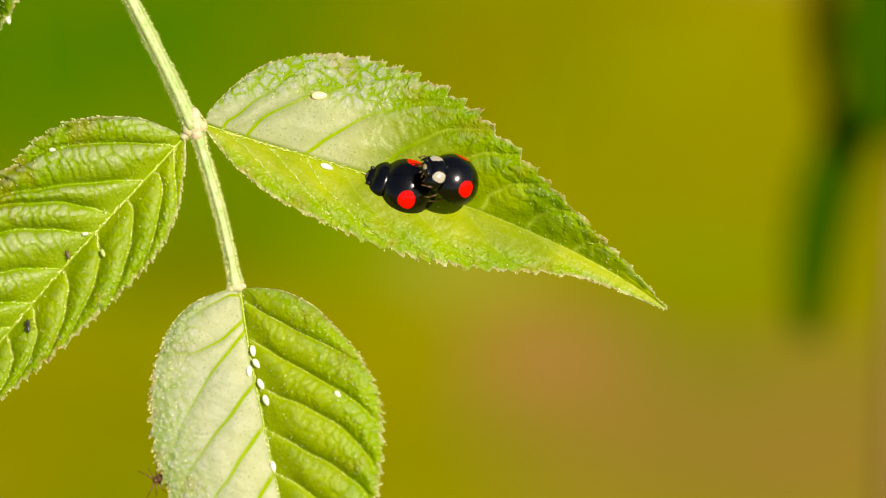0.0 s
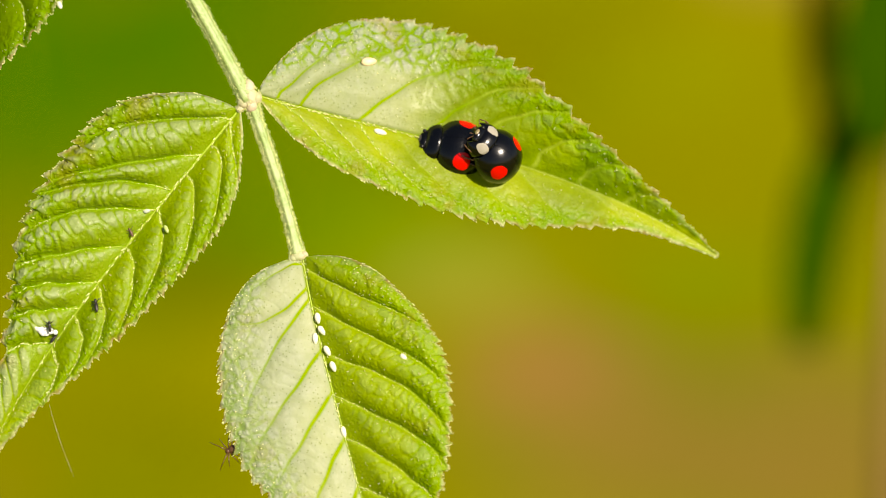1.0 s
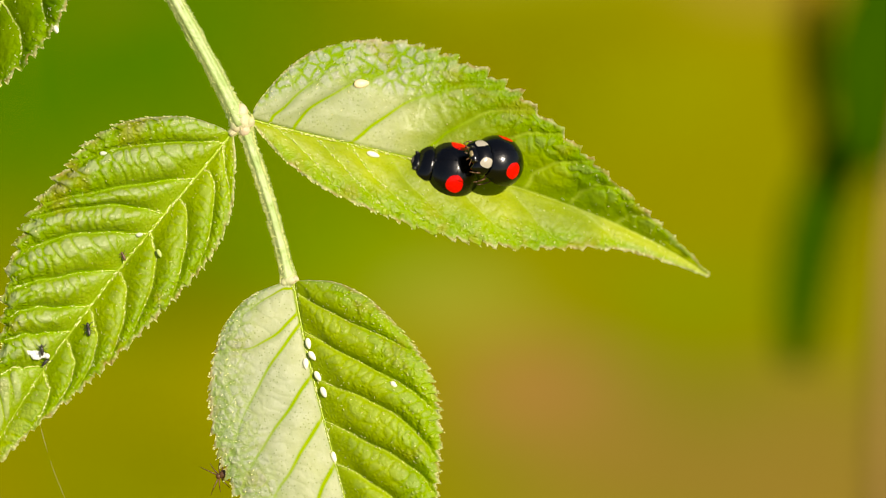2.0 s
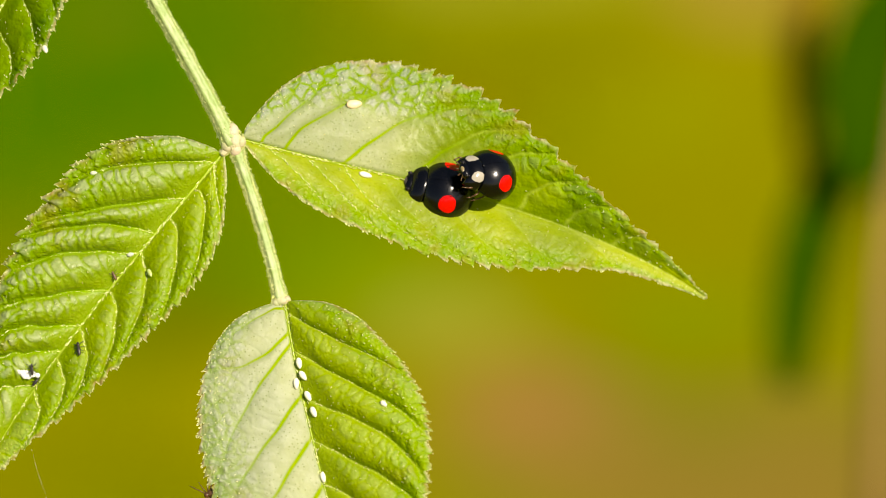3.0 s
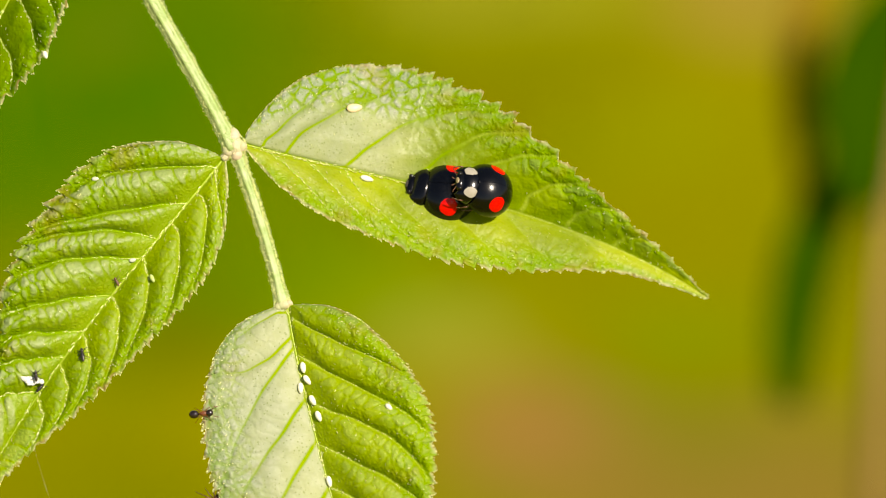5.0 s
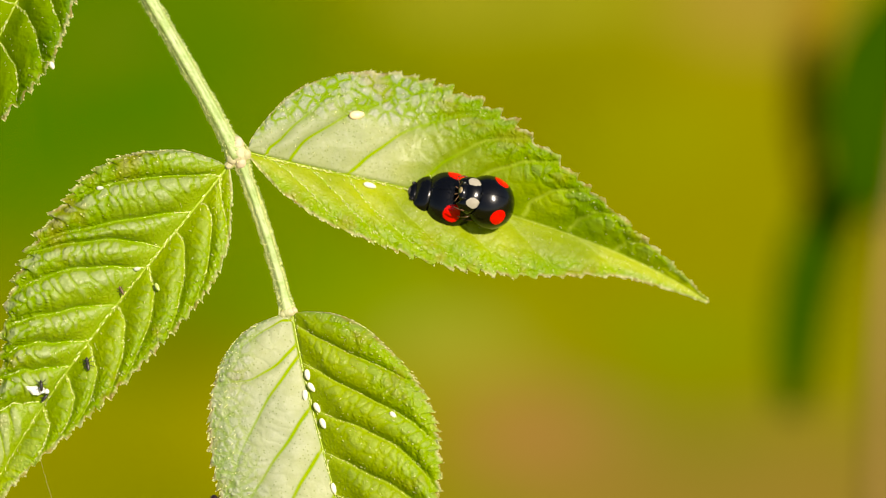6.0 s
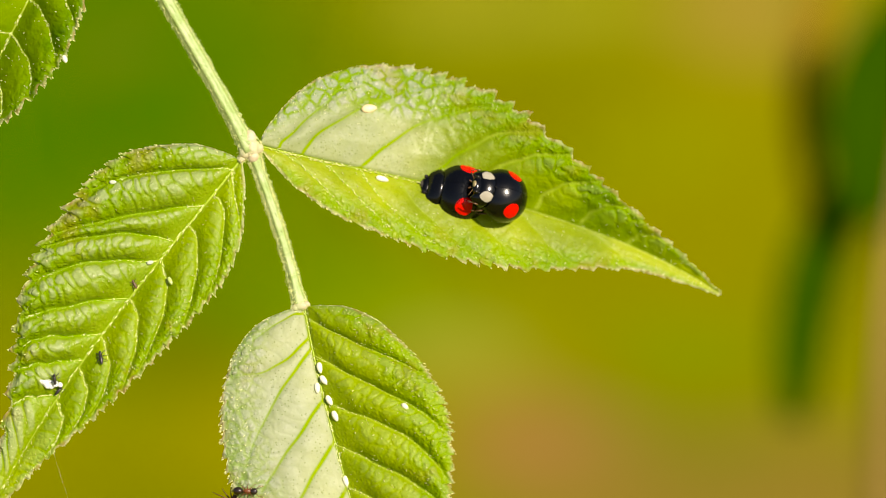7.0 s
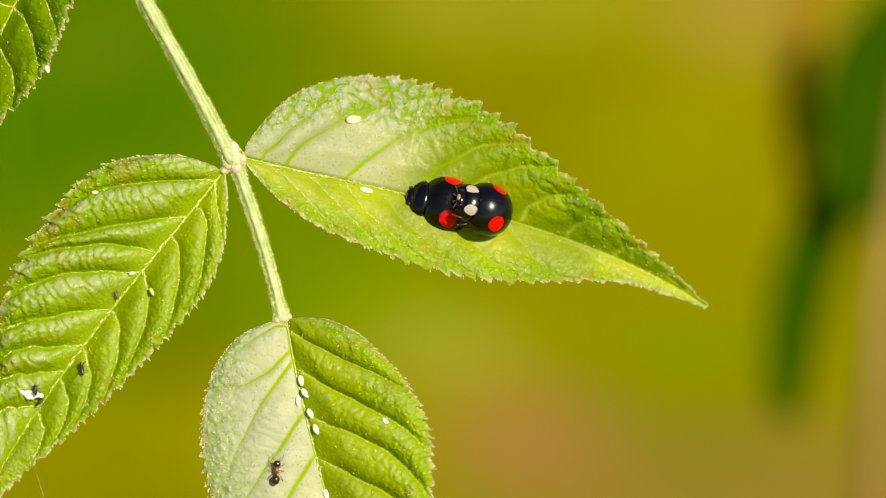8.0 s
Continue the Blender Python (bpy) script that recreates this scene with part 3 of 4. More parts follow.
# veins: where each side vein leaves the rib, where it nears the margin (shares of the rib's length), and its bow
LEAVES = {
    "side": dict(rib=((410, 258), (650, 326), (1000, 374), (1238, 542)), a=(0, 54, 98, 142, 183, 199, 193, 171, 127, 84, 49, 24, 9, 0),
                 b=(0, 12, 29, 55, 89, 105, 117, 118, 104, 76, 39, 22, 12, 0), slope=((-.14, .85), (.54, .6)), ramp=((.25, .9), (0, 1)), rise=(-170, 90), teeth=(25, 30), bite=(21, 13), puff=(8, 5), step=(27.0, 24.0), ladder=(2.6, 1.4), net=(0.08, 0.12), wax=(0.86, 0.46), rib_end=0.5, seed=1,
                 veins=(((.046, .192, -.028), (.102, .366, -.06), (.228, .474, -.025), (.359, .552, -.011), (.463, .618, -.022), (.589, .684, -.016), (.687, .759, -.024), (.78, .84, -.01)),
                        ((.054, .246, -.012), (.144, .337, -.009), (.23, .432, -.029), (.315, .512, -.032), (.429, .628, -.02), (.555, .713, -.01), (.699, .817, .018)))),
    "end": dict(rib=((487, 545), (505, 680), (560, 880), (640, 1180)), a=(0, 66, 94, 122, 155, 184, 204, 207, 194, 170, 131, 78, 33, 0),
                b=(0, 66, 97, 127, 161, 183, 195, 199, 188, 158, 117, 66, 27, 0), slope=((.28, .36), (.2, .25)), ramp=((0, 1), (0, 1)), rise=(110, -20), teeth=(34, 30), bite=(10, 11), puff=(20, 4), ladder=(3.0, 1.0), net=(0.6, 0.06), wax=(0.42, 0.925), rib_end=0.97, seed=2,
                veins=(((.052, .339, -.033), (.196, .522, -.021), (.357, .638, -.025), (.485, .717, -.003), (.601, .798, .008), (.723, .88, -.004)),
                       ((.03, .121, -.032), (.124, .203, .04), (.166, .524, -.024), (.345, .611, -.002), (.475, .687, .014), (.601, .764, .032), (.723, .847, .036)))),
    "near": dict(rib=((376, 284), (290, 395), (40, 650), (-100, 940)), b=(0, 45, 82, 114, 165, 189, 189, 184, 156, 96, 54, 23, 9, 0),
                 a=(0, 12, 27, 48, 87, 109, 109, 101, 91, 72, 44, 20, 9, 0), slope=((.5, .5), (.2, .3)), ramp=((0, 1), (0, 1)), rise=(50, -50), teeth=(34, 27), bite=(9, 14), puff=(17, 23), ladder=(2.1, 4.2), net=(0.68, 0.75), wax=(0.36, 0.60), rib_end=0.97, seed=3,
                 veins=(((.052, .179, -.021), (.158, .353, -.074), (.257, .446, -.043), (.361, .571, -.039), (.473, .629, -.039), (.565, .702, -.029), (.639, .756, -.026), (.713, .806, -.017)),
                        ((.048, .356, -.063), (.19, .463, -.006), (.309, .479, -.014), (.367, .56, -.008), (.471, .631, .001), (.561, .674, 0), (.623, .713, -.002), (.701, .773, -.005)))),
    "upper": dict(rib=((112, -250), (70, -120), (-30, 60), (-150, 270)), a=(0, 9, 24, 45, 65, 76, 84, 92, 99, 90, 72, 44, 19, 0),
                  b=(0, 25, 54, 77, 117, 135, 149, 151, 147, 136, 110, 71, 34, 0), slope=((.9, .9), (.3, .3)), ramp=((0, 1), (0, 1)), rise=(0, -30), teeth=(28, 26), bite=(9, 8), puff=(15, 12), ladder=(1.6, 1.6), net=(0.5, 0.5), wax=(0.1, 0.1), rib_end=0.97, seed=4,
                  veins=tuple(tuple((.06 + .115 * k, .20 + .112 * k, -.02) for k in range(7)) for _ in range(2))),
}
NODE_AT = plan(392, 264)


def smooth_curve(values, u):
    """Smooth half-width along the rib."""
    x, y = np.array(KNOTS), np.array(values, float)
    s = np.sqrt(x)
    fine = np.linspace(0, 1, 201)
    w = np.interp(fine, s, y)
    k = np.hanning(15)
    w2 = np.convolve(np.pad(w, 7, mode="edge"), k / k.sum(), "valid")
    w2[0], w2[-1] = 0, 0
    return np.interp(np.sqrt(np.clip(u, 0, 1)), fine, w2)


def rib_length(spec):
    return float(np.linalg.norm(np.diff(bezier(spec["rib"], np.linspace(0, 1, 60)), axis=0), axis=1).sum())


def vein_line(vein, s):
    """Place along the rib's length of a side vein at the share s of the half width, with a slight wander."""
    u0, u1, bow = vein
    f = np.asarray(s, float) / 0.94
    wander = (0.004 * np.sin(f * 6 + u0 * 90) + 0.0018 * np.sin(f * 19 + u0 * 170)) * np.clip(f * 5, 0, 1)
    return u0 + (u1 - u0) * f + 4 * bow * f * (1 - f) + wander


VEIN_WAYS = {}


def vein_ways(spec):
    """Start and direction of each side vein in the plan, worked out once."""
    if spec["seed"] not in VEIN_WAYS:
        ribs = VEIN_WAYS[spec["seed"]] = {}
        for k, name in ((0, "a"), (1, "b")):
            for i, v in enumerate(spec["veins"][k]):
                ends = []
                for s in (0.02, 0.8):
                    t = np.array([float(np.clip(vein_line(v, s), 0, 1))])
                    d = bezier_way(spec["rib"], t)[0]
                    ends.append(bezier(spec["rib"], t)[0] + np.array([d[1], -d[0]]) * (1 - 2 * k) * s * smooth_curve(spec[name], t)[0])
                ribs[k, i] = (ends[0], (ends[1] - ends[0]) / np.linalg.norm(ends[1] - ends[0]))
    return VEIN_WAYS[spec["seed"]]


def vein_field(spec, u, av, w, a, flat):
    """Distance to the nearest side vein, share across the panel between two veins, the panel's number and the length along its vein."""
    length = rib_length(spec)
    dist, share, panel, along = np.full(u.shape, 1e3), np.full(u.shape, 0.5), np.zeros(u.shape), w * av
    ribs = vein_ways(spec)
    for side, mask in ((0, a), (1, ~a)):
        veins = spec["veins"][side]
        lines = [np.full(u.shape, -0.13) + 0.11 * av] + [vein_line(v, av) for v in veins] + [np.full(u.shape, 1.02) + 0.05 * av]
        for i in range(len(lines) - 1):
            inside = mask & (u >= lines[i]) & (u < lines[i + 1])
            share = np.where(inside, (u - lines[i]) / np.maximum(lines[i + 1] - lines[i], 0.01), share)
            panel = np.where(inside, i, panel)
            o, way = ribs[side, min(max(i - 1, 0), len(veins) - 1)]
            along = np.where(inside, (flat[..., 0] - o[0]) * way[0] + (flat[..., 1] - o[1]) * way[1], along)
        for i, v in enumerate(veins):
            lean = (vein_line(v, av + 0.01) - vein_line(v, av - 0.01)) / 0.02
            steep = np.sqrt((1 / length) ** 2 + (lean / np.maximum(w, 25)) ** 2)
            d = np.abs(u - lines[i + 1]) / steep
            nearer = mask & (d < dist)
            dist = np.where(nearer, d, dist)
    return dist, np.clip(share, 0, 1), panel, along


def leaf_surface(spec, u, v, relief=True):
    """Plan coordinates of the blade: u along the rib, v across it (-1 to 1; positive is side a). Also the vein, rim and cross-vein masks."""
    u, v = np.asarray(u, float), np.asarray(v, float)
    c, d = bezier(spec["rib"], u), bezier_way(spec["rib"], u)
    a = v > 0
    av = np.abs(v)
    w = np.where(a, smooth_curve(spec["a"], u), smooth_curve(spec["b"], u))
    # saw teeth that point to the tip
    rng = np.random.RandomState(spec["seed"])
    jitter = rng.uniform(0.65, 1.2, 200)
    n = np.where(a, spec["teeth"][0], spec["teeth"][1])
    ph = u ** 0.92 * n + 0.25 * np.sin(u * 37)
    k, fr = np.floor(ph), ph - np.floor(ph)
    saw = np.where(fr < 0.76, (fr / 0.76) ** 1.1, (1 - fr) / 0.24) + 0.12 * np.sin(fr * 14 + k) * (fr < 0.7)
    bite = np.where(a, spec["bite"][0], spec["bite"][1]) * jitter[(k.astype(int) + np.where(a, 0, 90)) % 200]
    bite = bite * np.clip(w / 60, 0.15, 1) * np.clip(u / 0.09, 0.12, 1) * (np.clip(0.3 + (u - 0.2) * 2.2, 0.3, 1) * (1 - 0.55 * np.clip((u - 0.42) * 4, 0, 1)) if spec["seed"] == 1 else 1)
    near = np.clip((av - 0.86) / 0.14, 0, 1)
    out = w * av + near * (saw - 0.45) * bite
    n2 = np.stack([d[..., 1], -d[..., 0]], -1) * np.where(a, 1, -1)[..., None]
    p = c + n2 * out[..., None] + d * (near * saw * bite * 0.8)[..., None]
    lo = np.where(a, spec["slope"][0][0], spec["slope"][1][0])
    hi = np.where(a, spec["slope"][0][1], spec["slope"][1][1])
    r0 = np.where(a, spec["ramp"][0][0], spec["ramp"][1][0])
    r1 = np.where(a, spec["ramp"][0][1], spec["ramp"][1][1])
    f = np.clip((u - r0) / (r1 - r0), 0, 1)
    slope = lo + (hi - lo) * np.where(r0 > 0, f * f * (3 - 2 * f), f)
    z = spec["rise"][0] * u + spec["rise"][1] * u ** 2 + slope * np.sqrt((w * av) ** 2 + 36) - slope * 6
    z = z - 0.10 * w * av ** 3
    gap, share, panel, along = vein_field(spec, u, av, w, a, c + n2 * (w * av)[..., None])
    wax = np.where(a, *spec["wax"])
    wide = (2.0 + 2.1 * wax ** 2) * (1.15 - 0.55 * av)
    vein = np.exp(-(gap / wide) ** 2) * np.clip(1.2 - av, 0, 1) * np.clip(av * 12 + 0.3, 0, 1)
    rib = np.exp(-(w * av / 3.5) ** 2) * (1 - 0.8 * u)
    # ladder of cross veins between the side veins, each panel with its own steps
    step = np.where(a, *spec.get("step", (21.0, 21.0)))
    turn = panel * 2.3 + np.where(a, 0.0, 1.1)
    rung = along / step + panel * 0.37 + 0.30 * np.sin(share * 5.1 + turn) + 0.55 * np.sin(along * 0.041 + turn * 1.7) + 0.16 * np.sin(along * 0.19 + share * 9 + turn) + np.where(share > 0.5 + 0.12 * np.sin(along * 0.07 + turn), 0.45, 0.0)
    to_rung = np.abs(rung - np.round(rung)) * step
    strong = 0.35 + 0.65 * np.sin(np.round(rung) * 2.7 + turn) ** 2
    middle = np.abs(share - 0.5 - 0.12 * np.sin(along * 0.07 + turn)) * 70
    cross = np.maximum(strong * np.exp(-(to_rung / 2.9) ** 2), (0.3 + 0.4 * np.sin(along * 0.05 + turn) ** 2) * np.exp(-(middle / 3.2) ** 2)) * np.clip((gap - 2) / 6, 0, 1) * np.clip(av * 4, 0, 1)
    pillow = np.clip(np.abs(np.sin(np.pi * rung)) ** 0.7 - 0.35 * np.exp(-(middle / 5.0) ** 2), 0, 1) * np.clip((gap - 1) / 9, 0, 1) * np.clip(av * 4, 0, 1)
    if relief:
        puff = 1 - np.exp(-gap / 13.0)
        bulge = np.sin(np.pi * share) ** 0.7
        z = z + np.where(a, *spec["puff"]) * (0.55 * puff + 0.45 * bulge) * np.clip(w / 120, 0, 1) * np.clip(av * 4, 0, 1) * np.clip((1.05 - av) * 5, 0.25, 1)
        calm = np.clip((u - 0.22) * 2.6, 0.12, 1) * np.clip(av * 1.9 - 0.05, 0.15, 1) + 0.5 * np.clip(av - 0.55, 0, 1) if spec["seed"] == 1 else 0.45 + 0.75 * av
        z = z + np.where(a, *spec["ladder"]) * (0.8 * pillow - 0.3 * cross) * np.where(panel < 1, 0.5, 1.0) * calm * np.clip((1.03 - av) * 8, 0, 1)
        z = z - 4.0 * rib * np.clip((1 - u) * 3, 0, 1)
        z = z + near * saw * 1.5 * np.sin(k * 2.4)
    rim = np.maximum(np.clip((av - 1 + 6.5 / np.maximum(w, 20)) * np.maximum(w, 20) / 6, 0, 1), np.clip((u - 0.975) / 0.02, 0, 1))
    # mask of the painted highlights: swelling tops, fading across each panel
    lit_crest = np.clip(pillow * 1.3 * np.clip(1.35 - 1.3 * share, 0, 1), 0, 1)
    return p, z, np.clip(vein + rib, 0, 1), rim, cross, lit_crest


SURFACES = {}


def leaf_grid(key):
    """The leaflet's face on an even grid, worked out once."""
    if key not in SURFACES:
        uu, vv = np.meshgrid(np.linspace(0, 1, 300), np.linspace(-1, 1, 201), indexing="ij")
        p, z = leaf_surface(LEAVES[key], uu, vv)[:2]
        SURFACES[key] = (uu, vv, p, z)
    return SURFACES[key]


def leaf_frame(key, x, y, lift=0.0):
    """Point and normal of the leaflet's face under the plan place (x, y), relative to the leaflet's base, metres."""
    spec = LEAVES[key]
    uu, vv, p, z = leaf_grid(key)
    i = np.unravel_index(np.argmin((p[..., 0] - x) ** 2 + (p[..., 1] - y) ** 2), uu.shape)
    u0, v0 = uu[i], vv[i]
    q, zz = leaf_surface(spec, [u0, min(1, u0 + .02), u0], [v0, v0, v0 + (0.06 if v0 < 0 else -0.06)], False)[:2]
    pts = [plan(q[k][0], q[k][1], zz[k]) for k in range(3)]
    nrm = (pts[1] - pts[0]).cross(pts[2] - pts[0]).normalized()
    if nrm.z < 0:
        nrm.negate()
    base = plan(*spec["rib"][0])
    return plan(x, y, float(z[i])) + nrm * lift - base, nrm


def unevenness(key, x, y, u, v):
    """Small swellings of the blade, stronger towards the margin."""
    spec = LEAVES[key]
    calm = 1 - 0.75 * min(1.0, spec["wax"][0] if v > 0 else spec["wax"][1])
    edge = max(0.0, abs(v) - 0.35) if key != "end" else max(0.0, abs(v) - 0.5) * (1.5 - u)
    far = min(1.0, max(0.0, (u - 0.3) * 2.5)) if key == "side" and v > 0 else 0.0
    return (1.3 * calm + edge + 1.5 * far) * noise.noise((x * 0.04, y * 0.04, spec["seed"])) + (0.5 * calm + 4.5 * edge + far) * noise.noise((x * 0.075, y * 0.075, spec["seed"] + 5))


def lay(key, u, v, lift):
    """Points on the blade's face, relative to its base."""
    spec = LEAVES[key]
    base = plan(*spec["rib"][0])
    q, zz = leaf_surface(spec, u, v)[:2]
    return [plan(q[k][0], q[k][1], zz[k] + unevenness(key, q[k][0], q[k][1], u[k], v[k]) + lift) - base for k in range(len(u))]


def build_leaflet(key, sprig, nu=420, nv=70):
    spec = LEAVES[key]
    uu, vv = np.meshgrid(np.linspace(0, 1, nu + 1), np.linspace(-1, 1, 2 * nv + 1), indexing="ij")
    p, z, vein, rim, cross, lit_crest = leaf_surface(spec, uu, vv)
    base = plan(*spec["rib"][0])
    cols = 2 * nv + 1
    top = [plan(p[i, j][0], p[i, j][1], z[i, j] + unevenness(key, p[i, j][0], p[i, j][1], uu[i, j], vv[i, j])) - base for i in range(nu + 1) for j in range(cols)]
    m = len(top)
    thick = Vector((0, 0, -0.00022))
    back = [q + thick for q in top]
    faces = []
    for i in range(nu):
        for j in range(cols - 1):
            a, b = i * cols + j, (i + 1) * cols + j
            faces.append((a, a + 1, b + 1, b))
            faces.append((m + a, m + b, m + b + 1, m + a + 1))
        a, b = i * cols, (i + 1) * cols
        faces.append((a, b, m + b, m + a))
        faces.append((a + cols - 1, m + a + cols - 1, m + b + cols - 1, b + cols - 1))
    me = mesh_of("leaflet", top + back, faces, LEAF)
    rough_a, rough_b = spec["net"]
    netted = np.where(vv > 0, rough_a, rough_b) + (0.8 * np.clip((uu - 0.35) * 2, 0, 1) * (1 - 0.8 * np.clip((uu - 0.70) * 4, 0, 1)) * (vv > 0) if key == "side" else 0) + (2.6 * np.clip(np.abs(vv) - 0.45, 0, 1) if key == "side" else 1.7 * np.clip(np.abs(vv) - 0.52, 0, 1))
    # waxy halves get more gloss and carry the painted sheen
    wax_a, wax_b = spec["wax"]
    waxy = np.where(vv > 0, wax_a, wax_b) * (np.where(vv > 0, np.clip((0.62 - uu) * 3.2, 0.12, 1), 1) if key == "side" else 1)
    # painted shade: outer upper half of the side leaflet, all of the upper leaflet
    shaded = np.clip((uu - 0.35) * 1.6, 0, 0.85) * (1 - np.clip((uu - 0.72) * 4, 0, 1)) * (vv > 0) if key == "side" else uu * 0 + (1.0 if key == "upper" else 0)
    vein = vein * (1 - 0.6 * shaded)
    if key == "side":
        vein = vein * np.where(vv < 0, 0.55 - 0.35 * np.clip((uu - 0.3) * 3, 0, 1), 1)
    edge = np.clip(np.abs(vv) - 0.45, 0, 1) * 2
    for name, values in (("netted", np.clip(netted, 0, 1)), ("waxy", waxy), ("vein", vein), ("rim", rim), ("shaded", shaded), ("cross", cross), ("lit_crest", lit_crest), ("edge", edge)):
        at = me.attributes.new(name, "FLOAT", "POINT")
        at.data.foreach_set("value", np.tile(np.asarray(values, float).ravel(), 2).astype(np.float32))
    ob = part("leaflet", me, sprig, at=Matrix.Translation(base - NODE_AT))
    # raised pale rib along the middle
    u = np.linspace(0, spec["rib_end"], 90)
    pts = lay(key, u, np.full(90, 1e-6), 0.4)
    part("midrib", mesh_of("midrib", *tube(pts, [((1.5 if key == "side" else 2.2) * (1 - f / spec["rib_end"]) ** 0.9 + 0.2) * UNIT for f in u], 8), MIDRIB), ob, "pale yellow-green midrib")
    # side veins, lying in their grooves: thin and pale on the netted halves, broad and green on the waxy ones
    rng = random.Random(spec["seed"])
    pieces = []
    for side in (1, -1):
        wax = spec["wax"][0 if side > 0 else 1]
        for vn in spec["veins"][0 if side > 0 else 1]:
            if key == "side" and vn[0] > (0.5 if side > 0 else 0.3):
                continue
            s = np.linspace(0.004, 0.9, 30)
            u = np.clip(vein_line(vn, s), 0, 0.995)
            broad = wax > 0.65 and key != "near"
            pts = lay(key, u, s * side, -0.9 if broad else 0.1)
            fine = [((1.5 - 1.1 * k / 30) if broad else (1.2 - 0.8 * k / 30) * (0.7 if key == "side" else 1)) * UNIT for k in range(30)]
            part("side_vein", mesh_of("side_vein", *tube(pts, fine, 6, 0.6 if broad else 1.0), SIDE_VEIN_DEEP if broad or key == "side" else SIDE_VEIN), ob)
            # hairs that lie along the vein
            for _ in range(0 if broad else 34):
                k = rng.randrange(0, 28)
                way = (pts[k + 1] - pts[k]).normalized()
                o = pts[k].lerp(pts[k + 1], rng.random()) + Vector((rng.gauss(0, 1.2), rng.gauss(0, 1.2), 1.0)) * UNIT
                a = (way * rng.uniform(0.4, 1.2) + Vector((rng.uniform(-0.5, 0.5), rng.uniform(-0.5, 0.5), rng.uniform(0.1, 0.5)))).normalized()
                pieces.append(spike(o, a, rng.uniform(2.5, 6.5) * UNIT, rng.uniform(0.5, 1.0) * UNIT))
    ku = np.array([rng.uniform(0.02, spec["rib_end"] * 0.95) for _ in range(110)])
    ways = bezier_way(spec["rib"], ku)
    for o, d in zip(lay(key, ku, np.full(110, 1e-6), 1.5), ways):
        a = Vector((d[0] + rng.uniform(-0.5, 0.5), -d[1] + rng.uniform(-0.5, 0.5), rng.uniform(0.1, 0.6))).normalized()
        pieces.append(spike(o + Vector((rng.gauss(0, 1.5), rng.gauss(0, 1.5), 0)) * UNIT, a, rng.uniform(3, 8) * UNIT, rng.uniform(0.6, 1.2) * UNIT))
    # bristles along the margin
    count = 420 if key == "side" else 760
    mu = np.array([rng.random() ** (1.6 if key == "side" else 1.0) for _ in range(count)])
    mv = np.array([rng.choice((-1, 1)) * (1.0 if rng.random() < 0.7 else rng.uniform(0.72, 1.0)) for _ in range(count)])
    q, zz = leaf_surface(spec, mu, mv)[:2]
    for k, d in enumerate(bezier_way(spec["rib"], mu)):
        n2 = np.array([d[1], -d[0]]) * (1 if mv[k] > 0 else -1)
        a = Vector((n2[0] + d[0] * rng.uniform(-0.2, 0.9), -(n2[1] + d[1] * rng.uniform(-0.2, 0.9)), rng.uniform(0.2, 1.3))).normalized()
        pieces.append(spike(plan(q[k][0], q[k][1], zz[k]) - base, a, rng.uniform(1.2, 4.0) * UNIT, rng.uniform(0.6, 1.2) * UNIT))
    # short hairs lying on the netted face
    cu, cv = np.random.RandomState(spec["seed"] + 20).rand(2, 1500)
    cv = cv * 1.9 - 0.95
    cp, cz = leaf_surface(spec, cu, cv)[:2]
    for k in np.nonzero(np.where(cv > 0, *spec["wax"]) < 0.9)[0][:260]:
        o = plan(cp[k][0], cp[k][1], cz[k] + 0.6) - base
        a = Vector((rng.uniform(-1, 1), rng.uniform(-1, 1), rng.uniform(0.1, 0.7))).normalized()
        pieces.append(spike(o, a, rng.uniform(1.8, 4.5) * UNIT, rng.uniform(0.4, 0.75) * UNIT))
    hairs = part("bristles", mesh_of("bristles", *merge(pieces), HAIR, False), ob, "pale glandular bristles on the veins and toothed margin")
    tagged(hairs, kind="stuff")
    return ob


def fuzz(points, radii, count, seed, size=(1.5, 9)):
    rng = random.Random(seed)
    pieces = []
    pts = [Vector(p) for p in points]
    for _ in range(count):
        f = rng.random() * (len(pts) - 1.001)
        i = int(f)
        d = (pts[i + 1] - pts[i]).normalized()
        a = Vector((0, 0, 1)).cross(d).normalized()
        w = rng.choice((0, math.pi)) + rng.gauss(0, 0.5)
        n = a * math.cos(w) + d.cross(a) * math.sin(w)
        o = pts[i].lerp(pts[i + 1], f - i) + n * radii[i] * 0.95
        e = (n + d * rng.uniform(-0.6, 0.9)).normalized()
        h, r = rng.uniform(size[0], rng.uniform(*size)) * UNIT, rng.uniform(0.3, 0.62) * UNIT
        pieces.append(spike(o, e, h, r))
    return merge(pieces)


def flare(f, start, end):
    """Swelling of a stalk at its two ends."""
    return 1 + start * math.exp(-f * 14) + end * math.exp(-(1 - f) * 14)


